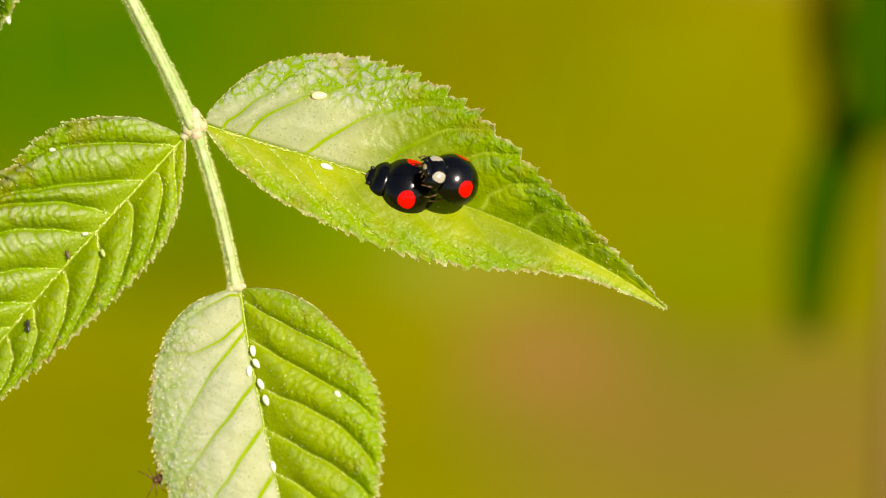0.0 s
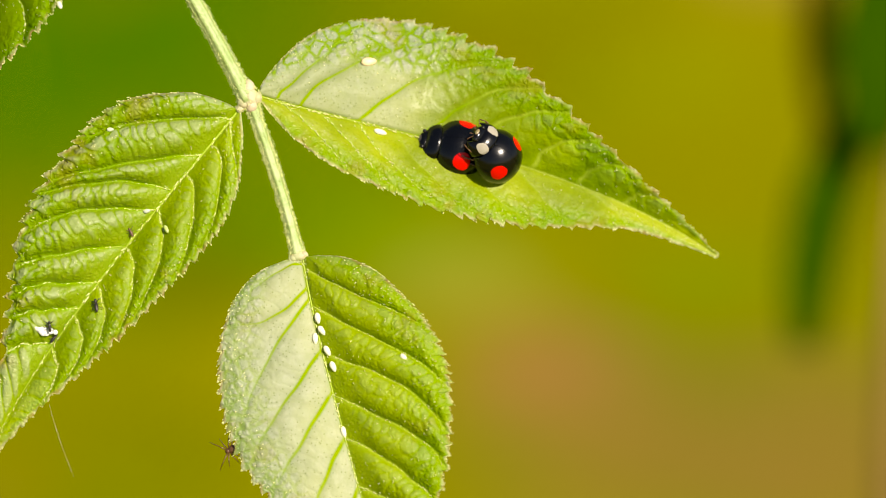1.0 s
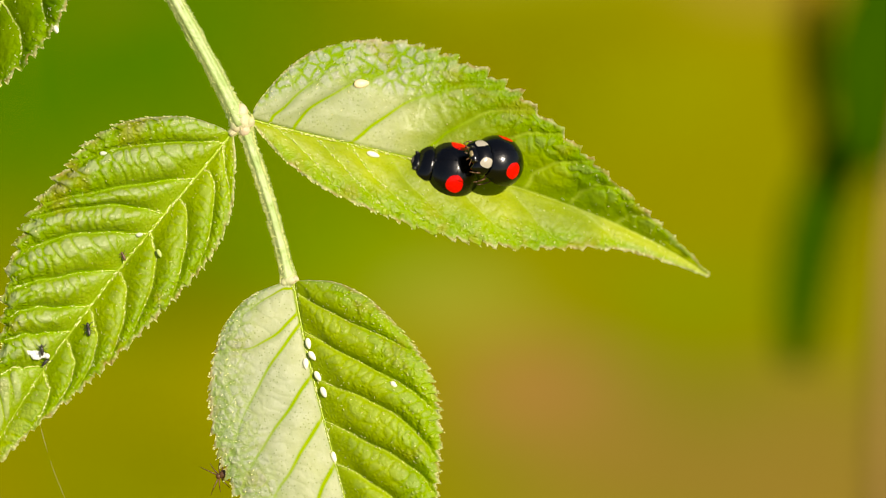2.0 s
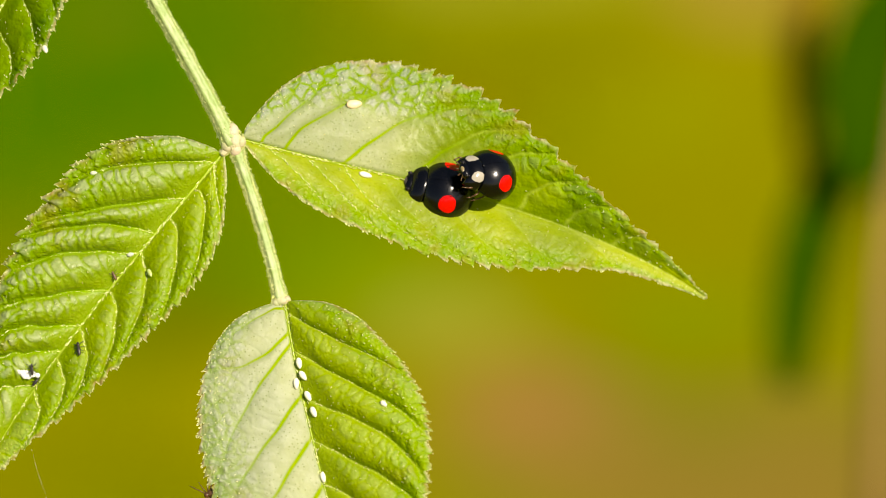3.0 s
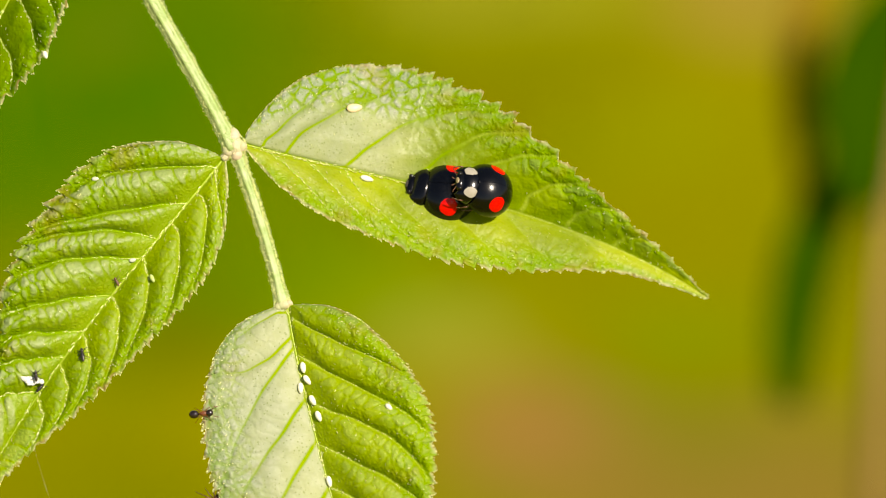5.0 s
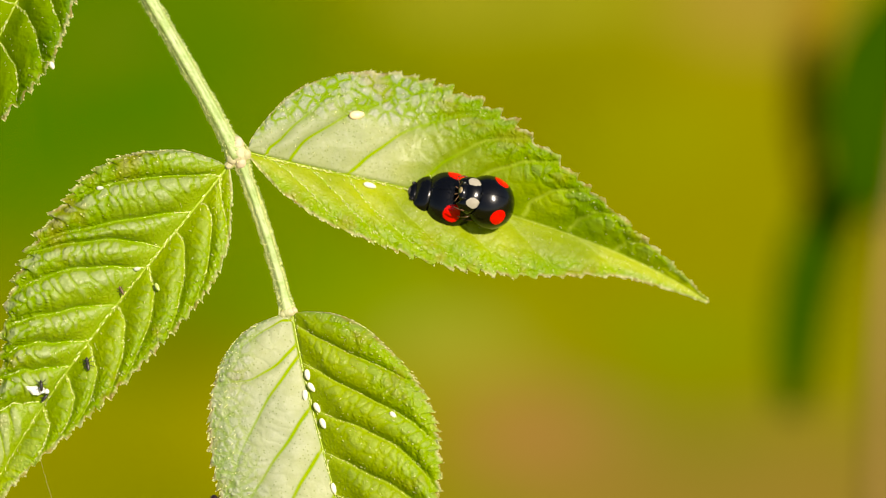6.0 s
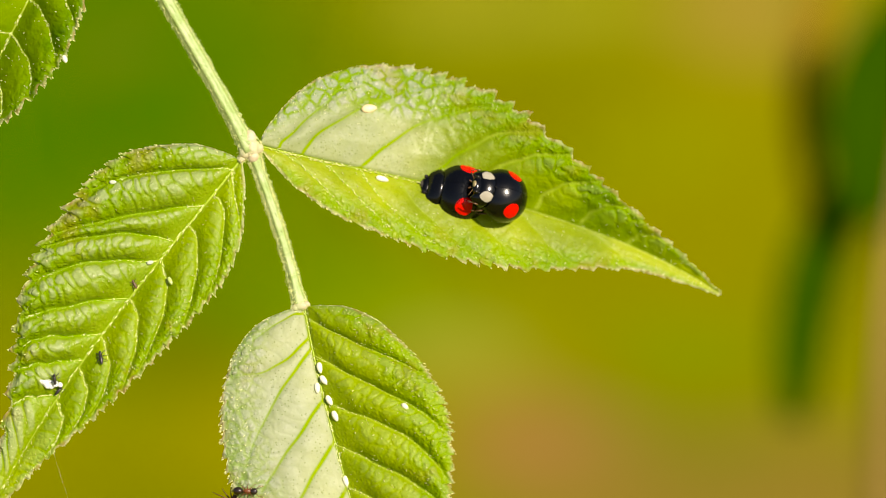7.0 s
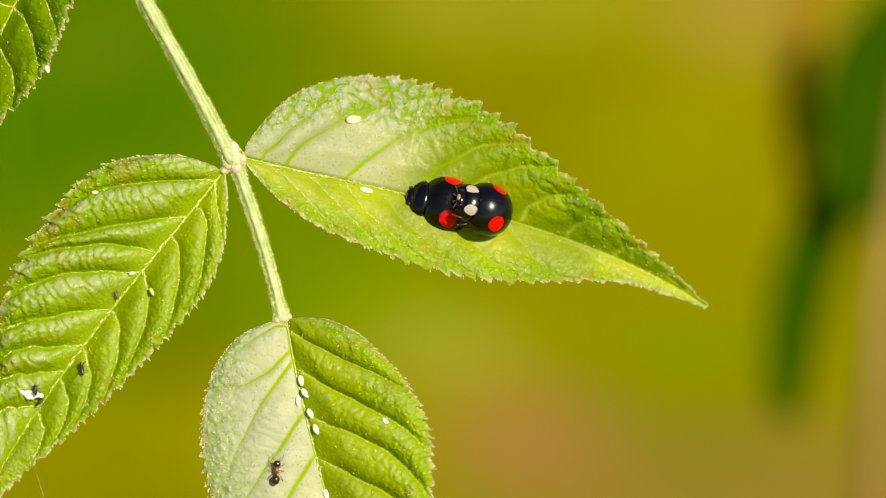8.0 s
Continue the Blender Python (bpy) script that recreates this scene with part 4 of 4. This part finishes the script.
def build_sprig():
    sprig = thing("leaf_sprig", "fresh green compound leaf with three toothed leaflets, swaying", "plant")
    leaves = {}
    for key in LEAVES:
        leaves[key] = build_leaflet(key, sprig)
    # name, line, depth, radii, swelling at both ends, hairs
    stalks = (("stem", ((-30, -520), (130, -190), (305, 80), (394, 268)), -3, (13.4, 11.8), (0, 0.42), 3600, 60),
              ("petiolule", ((398, 268), (430, 362), (458, 442), (480, 546)), -6, (9.4, 9.0), (0.5, 0.6), 2300, 46),
              ("joint", ((394, 262), (400, 261), (406, 259), (415, 258)), 0, (9.0, 5.5), (0.3, 0), 90, 10),
              ("joint", ((394, 268), (387, 273), (381, 278), (374, 286)), -2, (9.5, 6.0), (0.3, 0), 90, 10))
    for seed, (name, line, depth, (r0, r1), (s0, s1), count, n) in enumerate(stalks):
        u = np.linspace(0, 1, n)
        pts = [plan(x, y, depth) - NODE_AT for x, y in bezier([(*q, 0) for q in line], u)[:, :2]]
        rad = [(r0 + (r1 - r0) * f) * flare(f, s0, s1) * UNIT * (1 + 0.05 * math.sin(f * n * 0.9)) for f in u]
        label = "pinkish joint of a leaflet" if name == "joint" else "pale green hairy leaf stalk"
        ob = part(name, mesh_of(name, *tube(pts, rad, 36, 0.9, 0.07), NODE_MAT if name == "joint" else STEM), sprig, label)
        h = part("hairs", mesh_of("hairs", *fuzz(pts, rad, count, seed + 11), HAIR, False), ob, "short pale stalk hairs")
        tagged(h, kind="stuff")
    # uneven knob where the leaflets meet, and the skirt at the end leaflet's base
    for name, label, lumps, count in (("node", "pale pinkish joint where the leaflets meet", ((396, 262, 16, 18, 10), (386, 270, 12, 11, 8), (407, 262, 11, 11, 8), (393, 246, 13, 17, 9), (399, 276, 11, 12, 8)), 700),
                                      ("collar", "pale pinkish joint of the end leaflet", ((480, 544, 13, 8, 7), (471, 547, 7, 7, 6), (490, 541, 7, 6, 5)), 260)):
        shape = merge([ball(plan(x, y, 1) - NODE_AT, (a * UNIT, b * UNIT, c * UNIT), 14, 20) for x, y, a, b, c in lumps])
        knob = part(name, mesh_of(name, *shape, NODE_MAT), sprig, label)
        x, y, a, b, c = lumps[0]
        ring = [plan(x + (a + 1) * math.cos(w), y - (b + 1) * math.sin(w), 3) - NODE_AT for w in np.linspace(0, 2 * math.pi, 24)]
        h = part("hairs", mesh_of("hairs", *fuzz(ring, [2 * UNIT] * 24, count, len(name), (1, 5)), HAIR, False), knob, "short pale hairs")
        tagged(h, kind="stuff")
    return sprig, leaves


sprig, leaflets = build_sprig()


def build_cane():
    """The woody cane, rising from the ground beside the view, on which the leaf's stalk sits."""
    ob = thing("cane", "brown woody cane that carries the green compound leaf", "plant stem")
    end = PLANE @ plan(-30, -520, -3)
    low = Vector((end.x - 0.24, end.y + 0.02, -0.02))
    u = np.linspace(0, 1, 36)
    line = bezier([low, low + Vector((0.02, 0, 0.5)), end + Vector((-0.12, 0.0, -0.10)), end], u)
    part("shoot", mesh_of("shoot", *tube(line, [0.005 - 0.0032 * f + 0.0002 * math.sin(f * 60) for f in u], 12, 1.0, 0.05), TAN_STALK), ob)


build_cane()


# ---------------------------------------------------------------- insects
MM = 0.001


def body_ring(x, half, height, turns, flatten=1.0):
    """Half an arch across the body at x: half width, height, angles from the top."""
    return [(x, half * math.sin(a), height * max(0.0, math.cos(a)) ** flatten) for a in turns]


def shell_mesh(rings, under):
    """A curved plate through the rings (mm), with a lower face and closed edges."""
    w = len(rings[0])
    top = [p for r in rings for p in r]
    low = [(x, y * 0.94, z * 0.94 - under) for x, y, z in top]
    m, faces = len(top), []
    for i in range(len(rings) - 1):
        for j in range(w - 1):
            q = (i * w + j, (i + 1) * w + j, (i + 1) * w + j + 1, i * w + j + 1)
            faces += [q, tuple(m + k for k in reversed(q))]
    verts = top + low
    border = [i * w for i in range(len(rings))] + [(len(rings) - 1) * w + j for j in range(1, w)] + [i * w + w - 1 for i in range(len(rings) - 2, -1, -1)] + list(range(w - 2, 0, -1))
    k = len(verts)
    verts += [top[b] for b in border] + [low[b] for b in border]
    n = len(border)
    faces += [(k + i, k + n + i, k + n + (i + 1) % n, k + (i + 1) % n) for i in range(n)]
    return [(x * MM, y * MM, z * MM) for x, y, z in verts], faces


def wing_half_width(x):
    if x < -0.15:
        return 2.2 * math.sqrt(max(0.0, 1 - ((x + 0.15) / 2.25) ** 2))
    return 2.2 * (1 - 0.27 * ((x + 0.15) / 1.6) ** 2.6)


def wing_height(x):
    if x < -0.2:
        return 2.12 * max(0.0, 1 - ((x + 0.2) / 2.2) ** 2) ** 0.55
    return 2.12 * (1 - 0.30 * ((x + 0.2) / 1.65) ** 2.2)


def wing_case(side):
    """One half of the domed back, split along the middle, with a rolled-in front edge."""
    turns = [side * (0.006 + (math.pi / 2 - 0.006) * j / 20) for j in range(21)]
    rings = []
    for i in range(31):
        x = -2.4 + 3.85 * (1 - math.cos(math.pi * (0.5 * i / 30))) ** 0.75 if i < 30 else 1.45
        rings.append(body_ring(x, wing_half_width(x), wing_height(x), turns, 0.92))
    w, h = wing_half_width(1.45), wing_height(1.45)
    rings += [body_ring(1.51, w * 0.965, h * 0.965, turns, 0.92), body_ring(1.50, w * 0.90, h * 0.90, turns, 0.92)]
    return shell_mesh(rings, 0.08)


def neck_shield():
    """Convex shield before the wing cases; its front corners reach forward beside the head."""
    turns = [math.pi / 2 * (-1 + 2 * j / 32) for j in range(33)]
    rings = []
    for i in range(19):
        f = i / 18
        half = 1.60 * (1 - 0.36 * f ** 2.8) * (0.86 + 0.14 * math.sin(math.pi / 2 * min(1.0, f * 3.5)))
        height = 0.50 + 0.93 * math.sqrt(max(0.0, 1 - 0.98 * f ** 1.9)) * (0.95 + 0.05 * min(1.0, f * 6))
        ring = body_ring(1.44 + 1.2 * f, half, height, turns, 0.9)
        rings.append([(x + 0.30 * f * abs(y / half) ** 2.5, y, z) for x, y, z in ring])
    return shell_mesh(rings, 0.08)


def leg_mesh(points, r):
    """A jointed leg: thick thigh, shin and thin foot."""
    p = [Vector(q) * MM for q in points]
    pieces = []
    for i in range(len(p) - 1):
        a, b = r * (1.25, 0.9, 0.6, 0.45)[i], r * (0.95, 0.65, 0.5, 0.35)[i]
        mid = p[i].lerp(p[i + 1], 0.45)
        pieces.append(tube([p[i], mid, p[i + 1]], [a * 0.8 * MM, a * 1.1 * MM, b * MM], 7))
    return merge(pieces)


def build_ladybird(label, neck, face, mounted):
    ob = thing("ladybird", label, "ladybird", "mating ladybirds")
    for side in (1, -1):
        part("wing_case", mesh_of("wing_case", *wing_case(side), SPOTTED), ob, "glossy black wing case with a round red spot")
    part("pronotum", mesh_of("pronotum", *neck_shield(), neck), ob, "black neck shield with ivory side marks")
    part("scutellum", mesh_of("scutellum", *ball((1.40 * MM, 0, 1.50 * MM), (0.2 * MM, 0.17 * MM, 0.05 * MM), 8, 10), SHELL), ob)
    hx, hz = 2.62, 0.42
    head = part("head", mesh_of("head", *ball((hx * MM, 0, hz * MM), (0.52 * MM, 0.86 * MM, 0.42 * MM), 12, 18), SHELL), ob)
    part("face", mesh_of("face", *ball(((hx + 0.30) * MM, 0, (hz + 0.12) * MM), (0.24 * MM, 0.36 * MM, 0.2 * MM), 10, 14), face), head, "pale face between the eyes")
    for s in (1, -1):
        part("eye", mesh_of("eye", *ball(((hx + 0.18) * MM, 0.62 * s * MM, (hz + 0.2) * MM), (0.22 * MM, 0.17 * MM, 0.2 * MM), 8, 10), EYE_MAT), head)
        part("antenna", mesh_of("antenna", *tube([((hx + 0.42) * MM, 0.45 * s * MM, hz * MM), ((hx + 0.62) * MM, 0.75 * s * MM, (hz + 0.02) * MM), ((hx + 0.70) * MM, 1.0 * s * MM, (hz - 0.1) * MM)], [0.035 * MM, 0.03 * MM, 0.05 * MM], 6), LEG), head)
        part("jaw_feeler", mesh_of("jaw_feeler", *tube([((hx + 0.45) * MM, 0.22 * s * MM, (hz - 0.2) * MM), ((hx + 0.66) * MM, 0.34 * s * MM, (hz - 0.3) * MM)], [0.045 * MM, 0.07 * MM], 6), LEG), head)
    part("underside", mesh_of("underside", *ball((-0.2 * MM, 0, 0.1 * MM), (2.1 * MM, 1.95 * MM, 0.42 * MM), 12, 18), BELLY), ob, "dark brown underside")
    part("breast", mesh_of("breast", *ball((1.75 * MM, 0, 0.32 * MM), (0.85 * MM, 1.2 * MM, 0.42 * MM), 10, 16), BELLY), ob, "dark brown underside")
    for s in (1, -1):
        if mounted:
            ways = (((1.9, 0.95, 0.2), (2.2, 1.45, 0.22), (2.65, 1.45, 0.1), (3.05, 1.3, -0.1)),
                    ((1.2, 1.1, 0.0), (1.35, 1.6, -0.3), (1.75, 1.65, -0.85), (2.0, 1.6, -1.05)),
                    ((0.3, 1.1, -0.1), (0.6, 1.6, -0.65), (1.0, 1.6, -1.2), (1.3, 1.55, -1.4)))
        else:
            ways = (((1.9, 0.9, 0.2), (2.3, 1.35, 0.2), (2.6, 1.5, 0.0), (2.85, 1.55, -0.12)),
                    ((0.9, 1.2, 0.1), (1.2, 1.85, 0.12), (1.4, 2.02, -0.05), (1.55, 2.1, -0.14)),
                    ((-0.4, 1.2, 0.1), (-0.9, 1.8, 0.12), (-1.25, 1.95, -0.05), (-1.4, 2.0, -0.14)))
        for way in ways:
            part("leg", mesh_of("leg", *leg_mesh([(x, y * s, z) for x, y, z in way], 0.075), LEG), ob, "brown jointed leg")
    return ob


female = build_ladybird("glossy black ladybird with two red spots, sitting on the leaflet", NECK_FEMALE, FACE_DARK, False)
male = build_ladybird("glossy black ladybird with two red spots mounted on another ladybird", NECK_MALE, FACE_PALE, True)

female.scale = (1.05, 1.11, 1.05)
male.scale = (0.98, 0.98, 0.98)


def build_ant():
    ob = thing("ant", "small dark brown ant walking on the end leaflet", "ant")
    part("gaster", mesh_of("gaster", *ball((-0.82 * MM, 0, 0.5 * MM), (0.52 * MM, 0.42 * MM, 0.42 * MM)), ANT_DARK), ob, "glossy dark rear body")
    part("thorax", mesh_of("thorax", *merge([ball((0.12 * MM, 0, 0.48 * MM), (0.42 * MM, 0.25 * MM, 0.25 * MM)), ball((-0.3 * MM, 0, 0.42 * MM), (0.14 * MM, 0.1 * MM, 0.15 * MM))]), ANT_BROWN), ob, "reddish brown middle body")
    head = part("head", mesh_of("head", *ball((0.76 * MM, 0, 0.5 * MM), (0.38 * MM, 0.36 * MM, 0.28 * MM)), ANT_DARK), ob)
    for s in (1, -1):
        part("antenna", mesh_of("antenna", *tube([(0.95 * MM, 0.12 * s * MM, 0.55 * MM), (1.25 * MM, 0.5 * s * MM, 0.8 * MM), (1.7 * MM, 0.55 * s * MM, 0.6 * MM)], [0.035 * MM, 0.03 * MM, 0.04 * MM], 5), ANT_BROWN), head)
        for x, dx in ((0.3, 0.5), (0.12, 0.0), (-0.08, -0.6)):
            part("leg", mesh_of("leg", *leg_mesh(((x, 0.12 * s, 0.4), (x + dx * 0.5, 0.42 * s, 0.62), (x + dx, 0.68 * s, 0.1), (x + dx * 1.3, 0.8 * s, 0.0)), 0.04), ANT_BROWN), ob)
    return ob


ant = build_ant()
ant.scale = (0.78, 0.78, 0.78)


def build_mite():
    ob = thing("spider", "tiny reddish brown spider hanging at the leaflet margin", "spider")
    part("body", mesh_of("body", *merge([ball((0, 0, 0), (0.42 * MM, 0.34 * MM, 0.3 * MM)), ball((0.45 * MM, 0, 0), (0.24 * MM, 0.22 * MM, 0.2 * MM))]), LEG), ob)
    for s in (1, -1):
        for x, dx in ((0.5, 0.9), (0.4, 0.3), (0.3, -0.3), (0.2, -0.8)):
            part("leg", mesh_of("leg", *leg_mesh(((x, 0.1 * s, 0), (x + dx * 0.5, 0.6 * s, 0.3), (x + dx, 1.0 * s, 0.0), (x + dx * 1.2, 1.2 * s, -0.2)), 0.045), LEG), ob)
    return ob


spider = build_mite()


def build_egg(label, size, material, group="insect eggs"):
    ob = thing("insect_egg", label, "insect egg", group)
    v, f = ball((0, 0, size[2] * 0.35 * MM), tuple(s * MM for s in size), 12, 14)
    v = [(x, y * (1 - 0.14 * x / (size[0] * MM)), z) for x, y, z in v]
    part("shell", mesh_of("egg", v, f, material), ob)
    part("cap", mesh_of("cap", *ball((size[0] * 0.82 * MM, 0, size[2] * 0.35 * MM), (size[0] * 0.2 * MM, size[1] * 0.5 * MM, size[2] * 0.4 * MM), 8, 10), material), ob)
    return ob


def build_aphid(label, material, scale):
    ob = thing("aphid", label, "aphid", "dark specks on the leaflet")
    k = scale * MM
    part("body", mesh_of("body", *merge([ball((-0.2 * k, 0, 0.22 * k), (0.5 * k, 0.17 * k, 0.16 * k)), ball((0.36 * k, 0, 0.2 * k), (0.2 * k, 0.13 * k, 0.12 * k))]), material), ob)
    for s in (1, -1):
        for x, dx in ((0.2, 0.35), (0.05, 0.0), (-0.12, -0.35)):
            part("leg", mesh_of("leg", *tube([(x * k, 0.1 * s * k, 0.15 * k), ((x + dx * 0.6) * k, 0.34 * s * k, 0.3 * k), ((x + dx) * k, 0.55 * s * k, 0.0)], [0.035 * k, 0.03 * k, 0.025 * k], 5), material), ob)
    return ob


def build_dropping():
    rng = random.Random(9)
    pieces = [ball((rng.uniform(-0.7, 0.7) * MM, rng.uniform(-0.3, 0.3) * MM, 0.03 * MM), (rng.uniform(0.2, 0.5) * MM, rng.uniform(0.15, 0.3) * MM, rng.uniform(0.06, 0.12) * MM), 8, 12) for _ in range(9)]
    ob = new("bird_dropping", mesh_of("bird_dropping", *merge(pieces), CHALK))
    return tagged(ob, "small chalky white dropping dried on the leaflet", "dropping")


# (leaflet, plan x, y, heading in degrees, thing)
SITTING = []
for x, y, a in ((512, 654, -80), (519, 676, -52), (507, 690, -88), (528, 712, -60), (538, 740, -65), (555, 856, -80)):
    SITTING.append(("end", x, y, a, build_egg("small cream oval insect egg beside the midrib", (0.44, 0.235, 0.19), EGG)))
SITTING.append(("end", 662, 724, -40, build_egg("small cream oval insect egg on the open blade", (0.31, 0.2, 0.16), EGG)))
SITTING.append(("side", 630, 322, -14, build_egg("white oval insect egg beside the midrib of the leaflet", (0.52, 0.24, 0.2), EGG)))
SITTING.append(("side", 610, 197, 8, build_egg("peach-coloured empty insect husk on the leaflet", (0.62, 0.36, 0.26), PEACH)))
for x, y, a in ((148, 317, 0), (212, 461, 10)):
    SITTING.append(("near", x, y, a, build_egg("small greyish insect egg on the veined leaflet", (0.28, 0.17, 0.14), EGG_GREY)))
SITTING.append(("near", 247, 495, -60, build_egg("small pale green insect egg on the veined leaflet", (0.36, 0.17, 0.15), EGG_GREEN)))
SITTING.append(("near", 183, 498, 115, build_aphid("reddish brown dried aphid on the leaflet", REDDISH, 0.62)))
SITTING.append(("near", 123, 628, 105, build_aphid("dark grey slim aphid on the leaflet", APHID, 0.9)))
SITTING.append(("near", 37, 662, 95, build_aphid("black aphid beside a white dropping", APHID, 0.75)))
SITTING.append(("near", 46, 684, 50, build_aphid("black aphid beside a white dropping", APHID, 0.7)))
SITTING.append(("near", 34, 674, -25, build_dropping()))


SITTING.append(("upper", 62, 98, -60, build_egg("small white insect egg at the leaflet margin", (0.34, 0.2, 0.16), EGG)))


def build_thread():
    """A loose end of spider silk below the leaflet."""
    ob = thing("silk_thread", "thin loose strand of spider silk below the leaflet", "silk thread")
    u = np.linspace(0, 1, 16)
    line = bezier([(0, 0, 0), (0.0004, -0.0016, 0), (0.0008, -0.0034, 0.0004), (0.0022, -0.0068, 0.0004)], u)
    part("strand", mesh_of("strand", *tube(line, [0.000003 + 0.000001 * math.sin(f * 40) for f in u], 5), SILK), ob)
    return ob


thread = build_thread()


# ---------------------------------------------------------------- movement
def sway_at(t):
    x, y, z, rx, ry, rz = between(SWAY, t)
    return PLANE @ pose(x * MM, y * MM, z * MM, rx, ry, rz)


def leaflet_at(key, t):
    return Matrix.Translation(plan(*LEAVES[key]["rib"][0]) - NODE_AT) @ pose(0, 0, 0, *between(TURNS[key], t))


def stand(key, x, y, heading, lift=0.0, lean=None):
    """Pose on the leaflet's face, relative to its base: z along the face's normal, x along the heading."""
    p, n = leaf_frame(key, x, y, lift)
    if lean:
        n = (n + Vector(lean)).normalized()
    h = Vector((math.cos(radians(heading)), math.sin(radians(heading)), 0))
    h = (h - n * h.dot(n)).normalized()
    m = Matrix((h, n.cross(h), n)).transposed().to_4x4()
    return Matrix.Translation(p) @ m


def ride(ob, key, local, times=TIMES):
    """Carry a thing on a leaflet; local is a pose, or gives one for each time."""
    walk(ob, [(t, sway_at(t) @ leaflet_at(key, t) @ (local(t) if callable(local) else local)) for t in times])


ANT_PATH = [(0, 575, 1075, 120), (2.2, 560, 1040, 120), (2.8, 510, 950, 150), (3.3, 456, 880, 182), (3.4, 425, 866, 154), (3.5, 396, 849, 152), (3.6, 354, 813, 160), (3.7, 341, 806, 152), (3.8, 341, 801, 132), (3.9, 351, 785, 113), (4.0, 339, 758, 123), (4.1, 331, 740, 130), (4.2, 333, 727, 127), (4.3, 338, 715, 119), (4.4, 336, 706, 117), (4.5, 336, 697, 88), (4.6, 331, 698, 99), (4.7, 332, 700, 78), (5.1, 356, 748, 10), (5.4, 356, 815, -60), (5.8, 337, 887, -99), (6.8, 372, 882, -33), (6.9, 375, 870, -10), (7.0, 378, 871, -3), (7.1, 381, 870, -3), (7.2, 401, 866, -16), (7.3, 422, 876, -7), (7.4, 447, 869, -1), (7.5, 458, 863, 32), (7.6, 451, 842, 78), (7.7, 453, 820, 79), (7.8, 457, 820, 78), (7.9, 461, 820, 72), (8.0, 466, 814, 83)]


def motions():
    walk(sprig, [(t, sway_at(t)) for t in TIMES])
    for key, ob in leaflets.items():
        walk(ob, [(t, leaflet_at(key, t)) for t in TIMES])
    for key, x, y, heading, ob in SITTING:
        ride(ob, key, stand(key, x, y, heading, 0.00012 if key == "near" else 0.0))
    base = plan(*LEAVES["side"]["rib"][0])
    seat = Matrix.Translation(plan(770, 351, -63) - base) @ pose(0, 0, 0, -22, 7, 0) @ pose(0, 0, 0, 0, 0, 168)
    ride(female, "side", seat)

    def mounted(t):
        x, y, z, rx, ry, rz = between(ROCK, t)
        return Matrix.Translation(-base) @ pose(x * MM, y * MM, z * MM, rx, ry, rz) @ pose(0, 0, 0, 0, 0, 180)

    ride(male, "side", mounted)
    steps = [(t, stand("end", *between(ANT_PATH, t), 0.00002)) for t in TIMES]
    walk(ant, [(t, sway_at(t) @ leaflet_at("end", t) @ m) for t, m in steps])
    ride(spider, "end", stand("end", 356, 884, 200, -0.0006))
    ride(thread, "near", Matrix.Translation(leaf_frame("near", 30, 778)[0]))


motions()
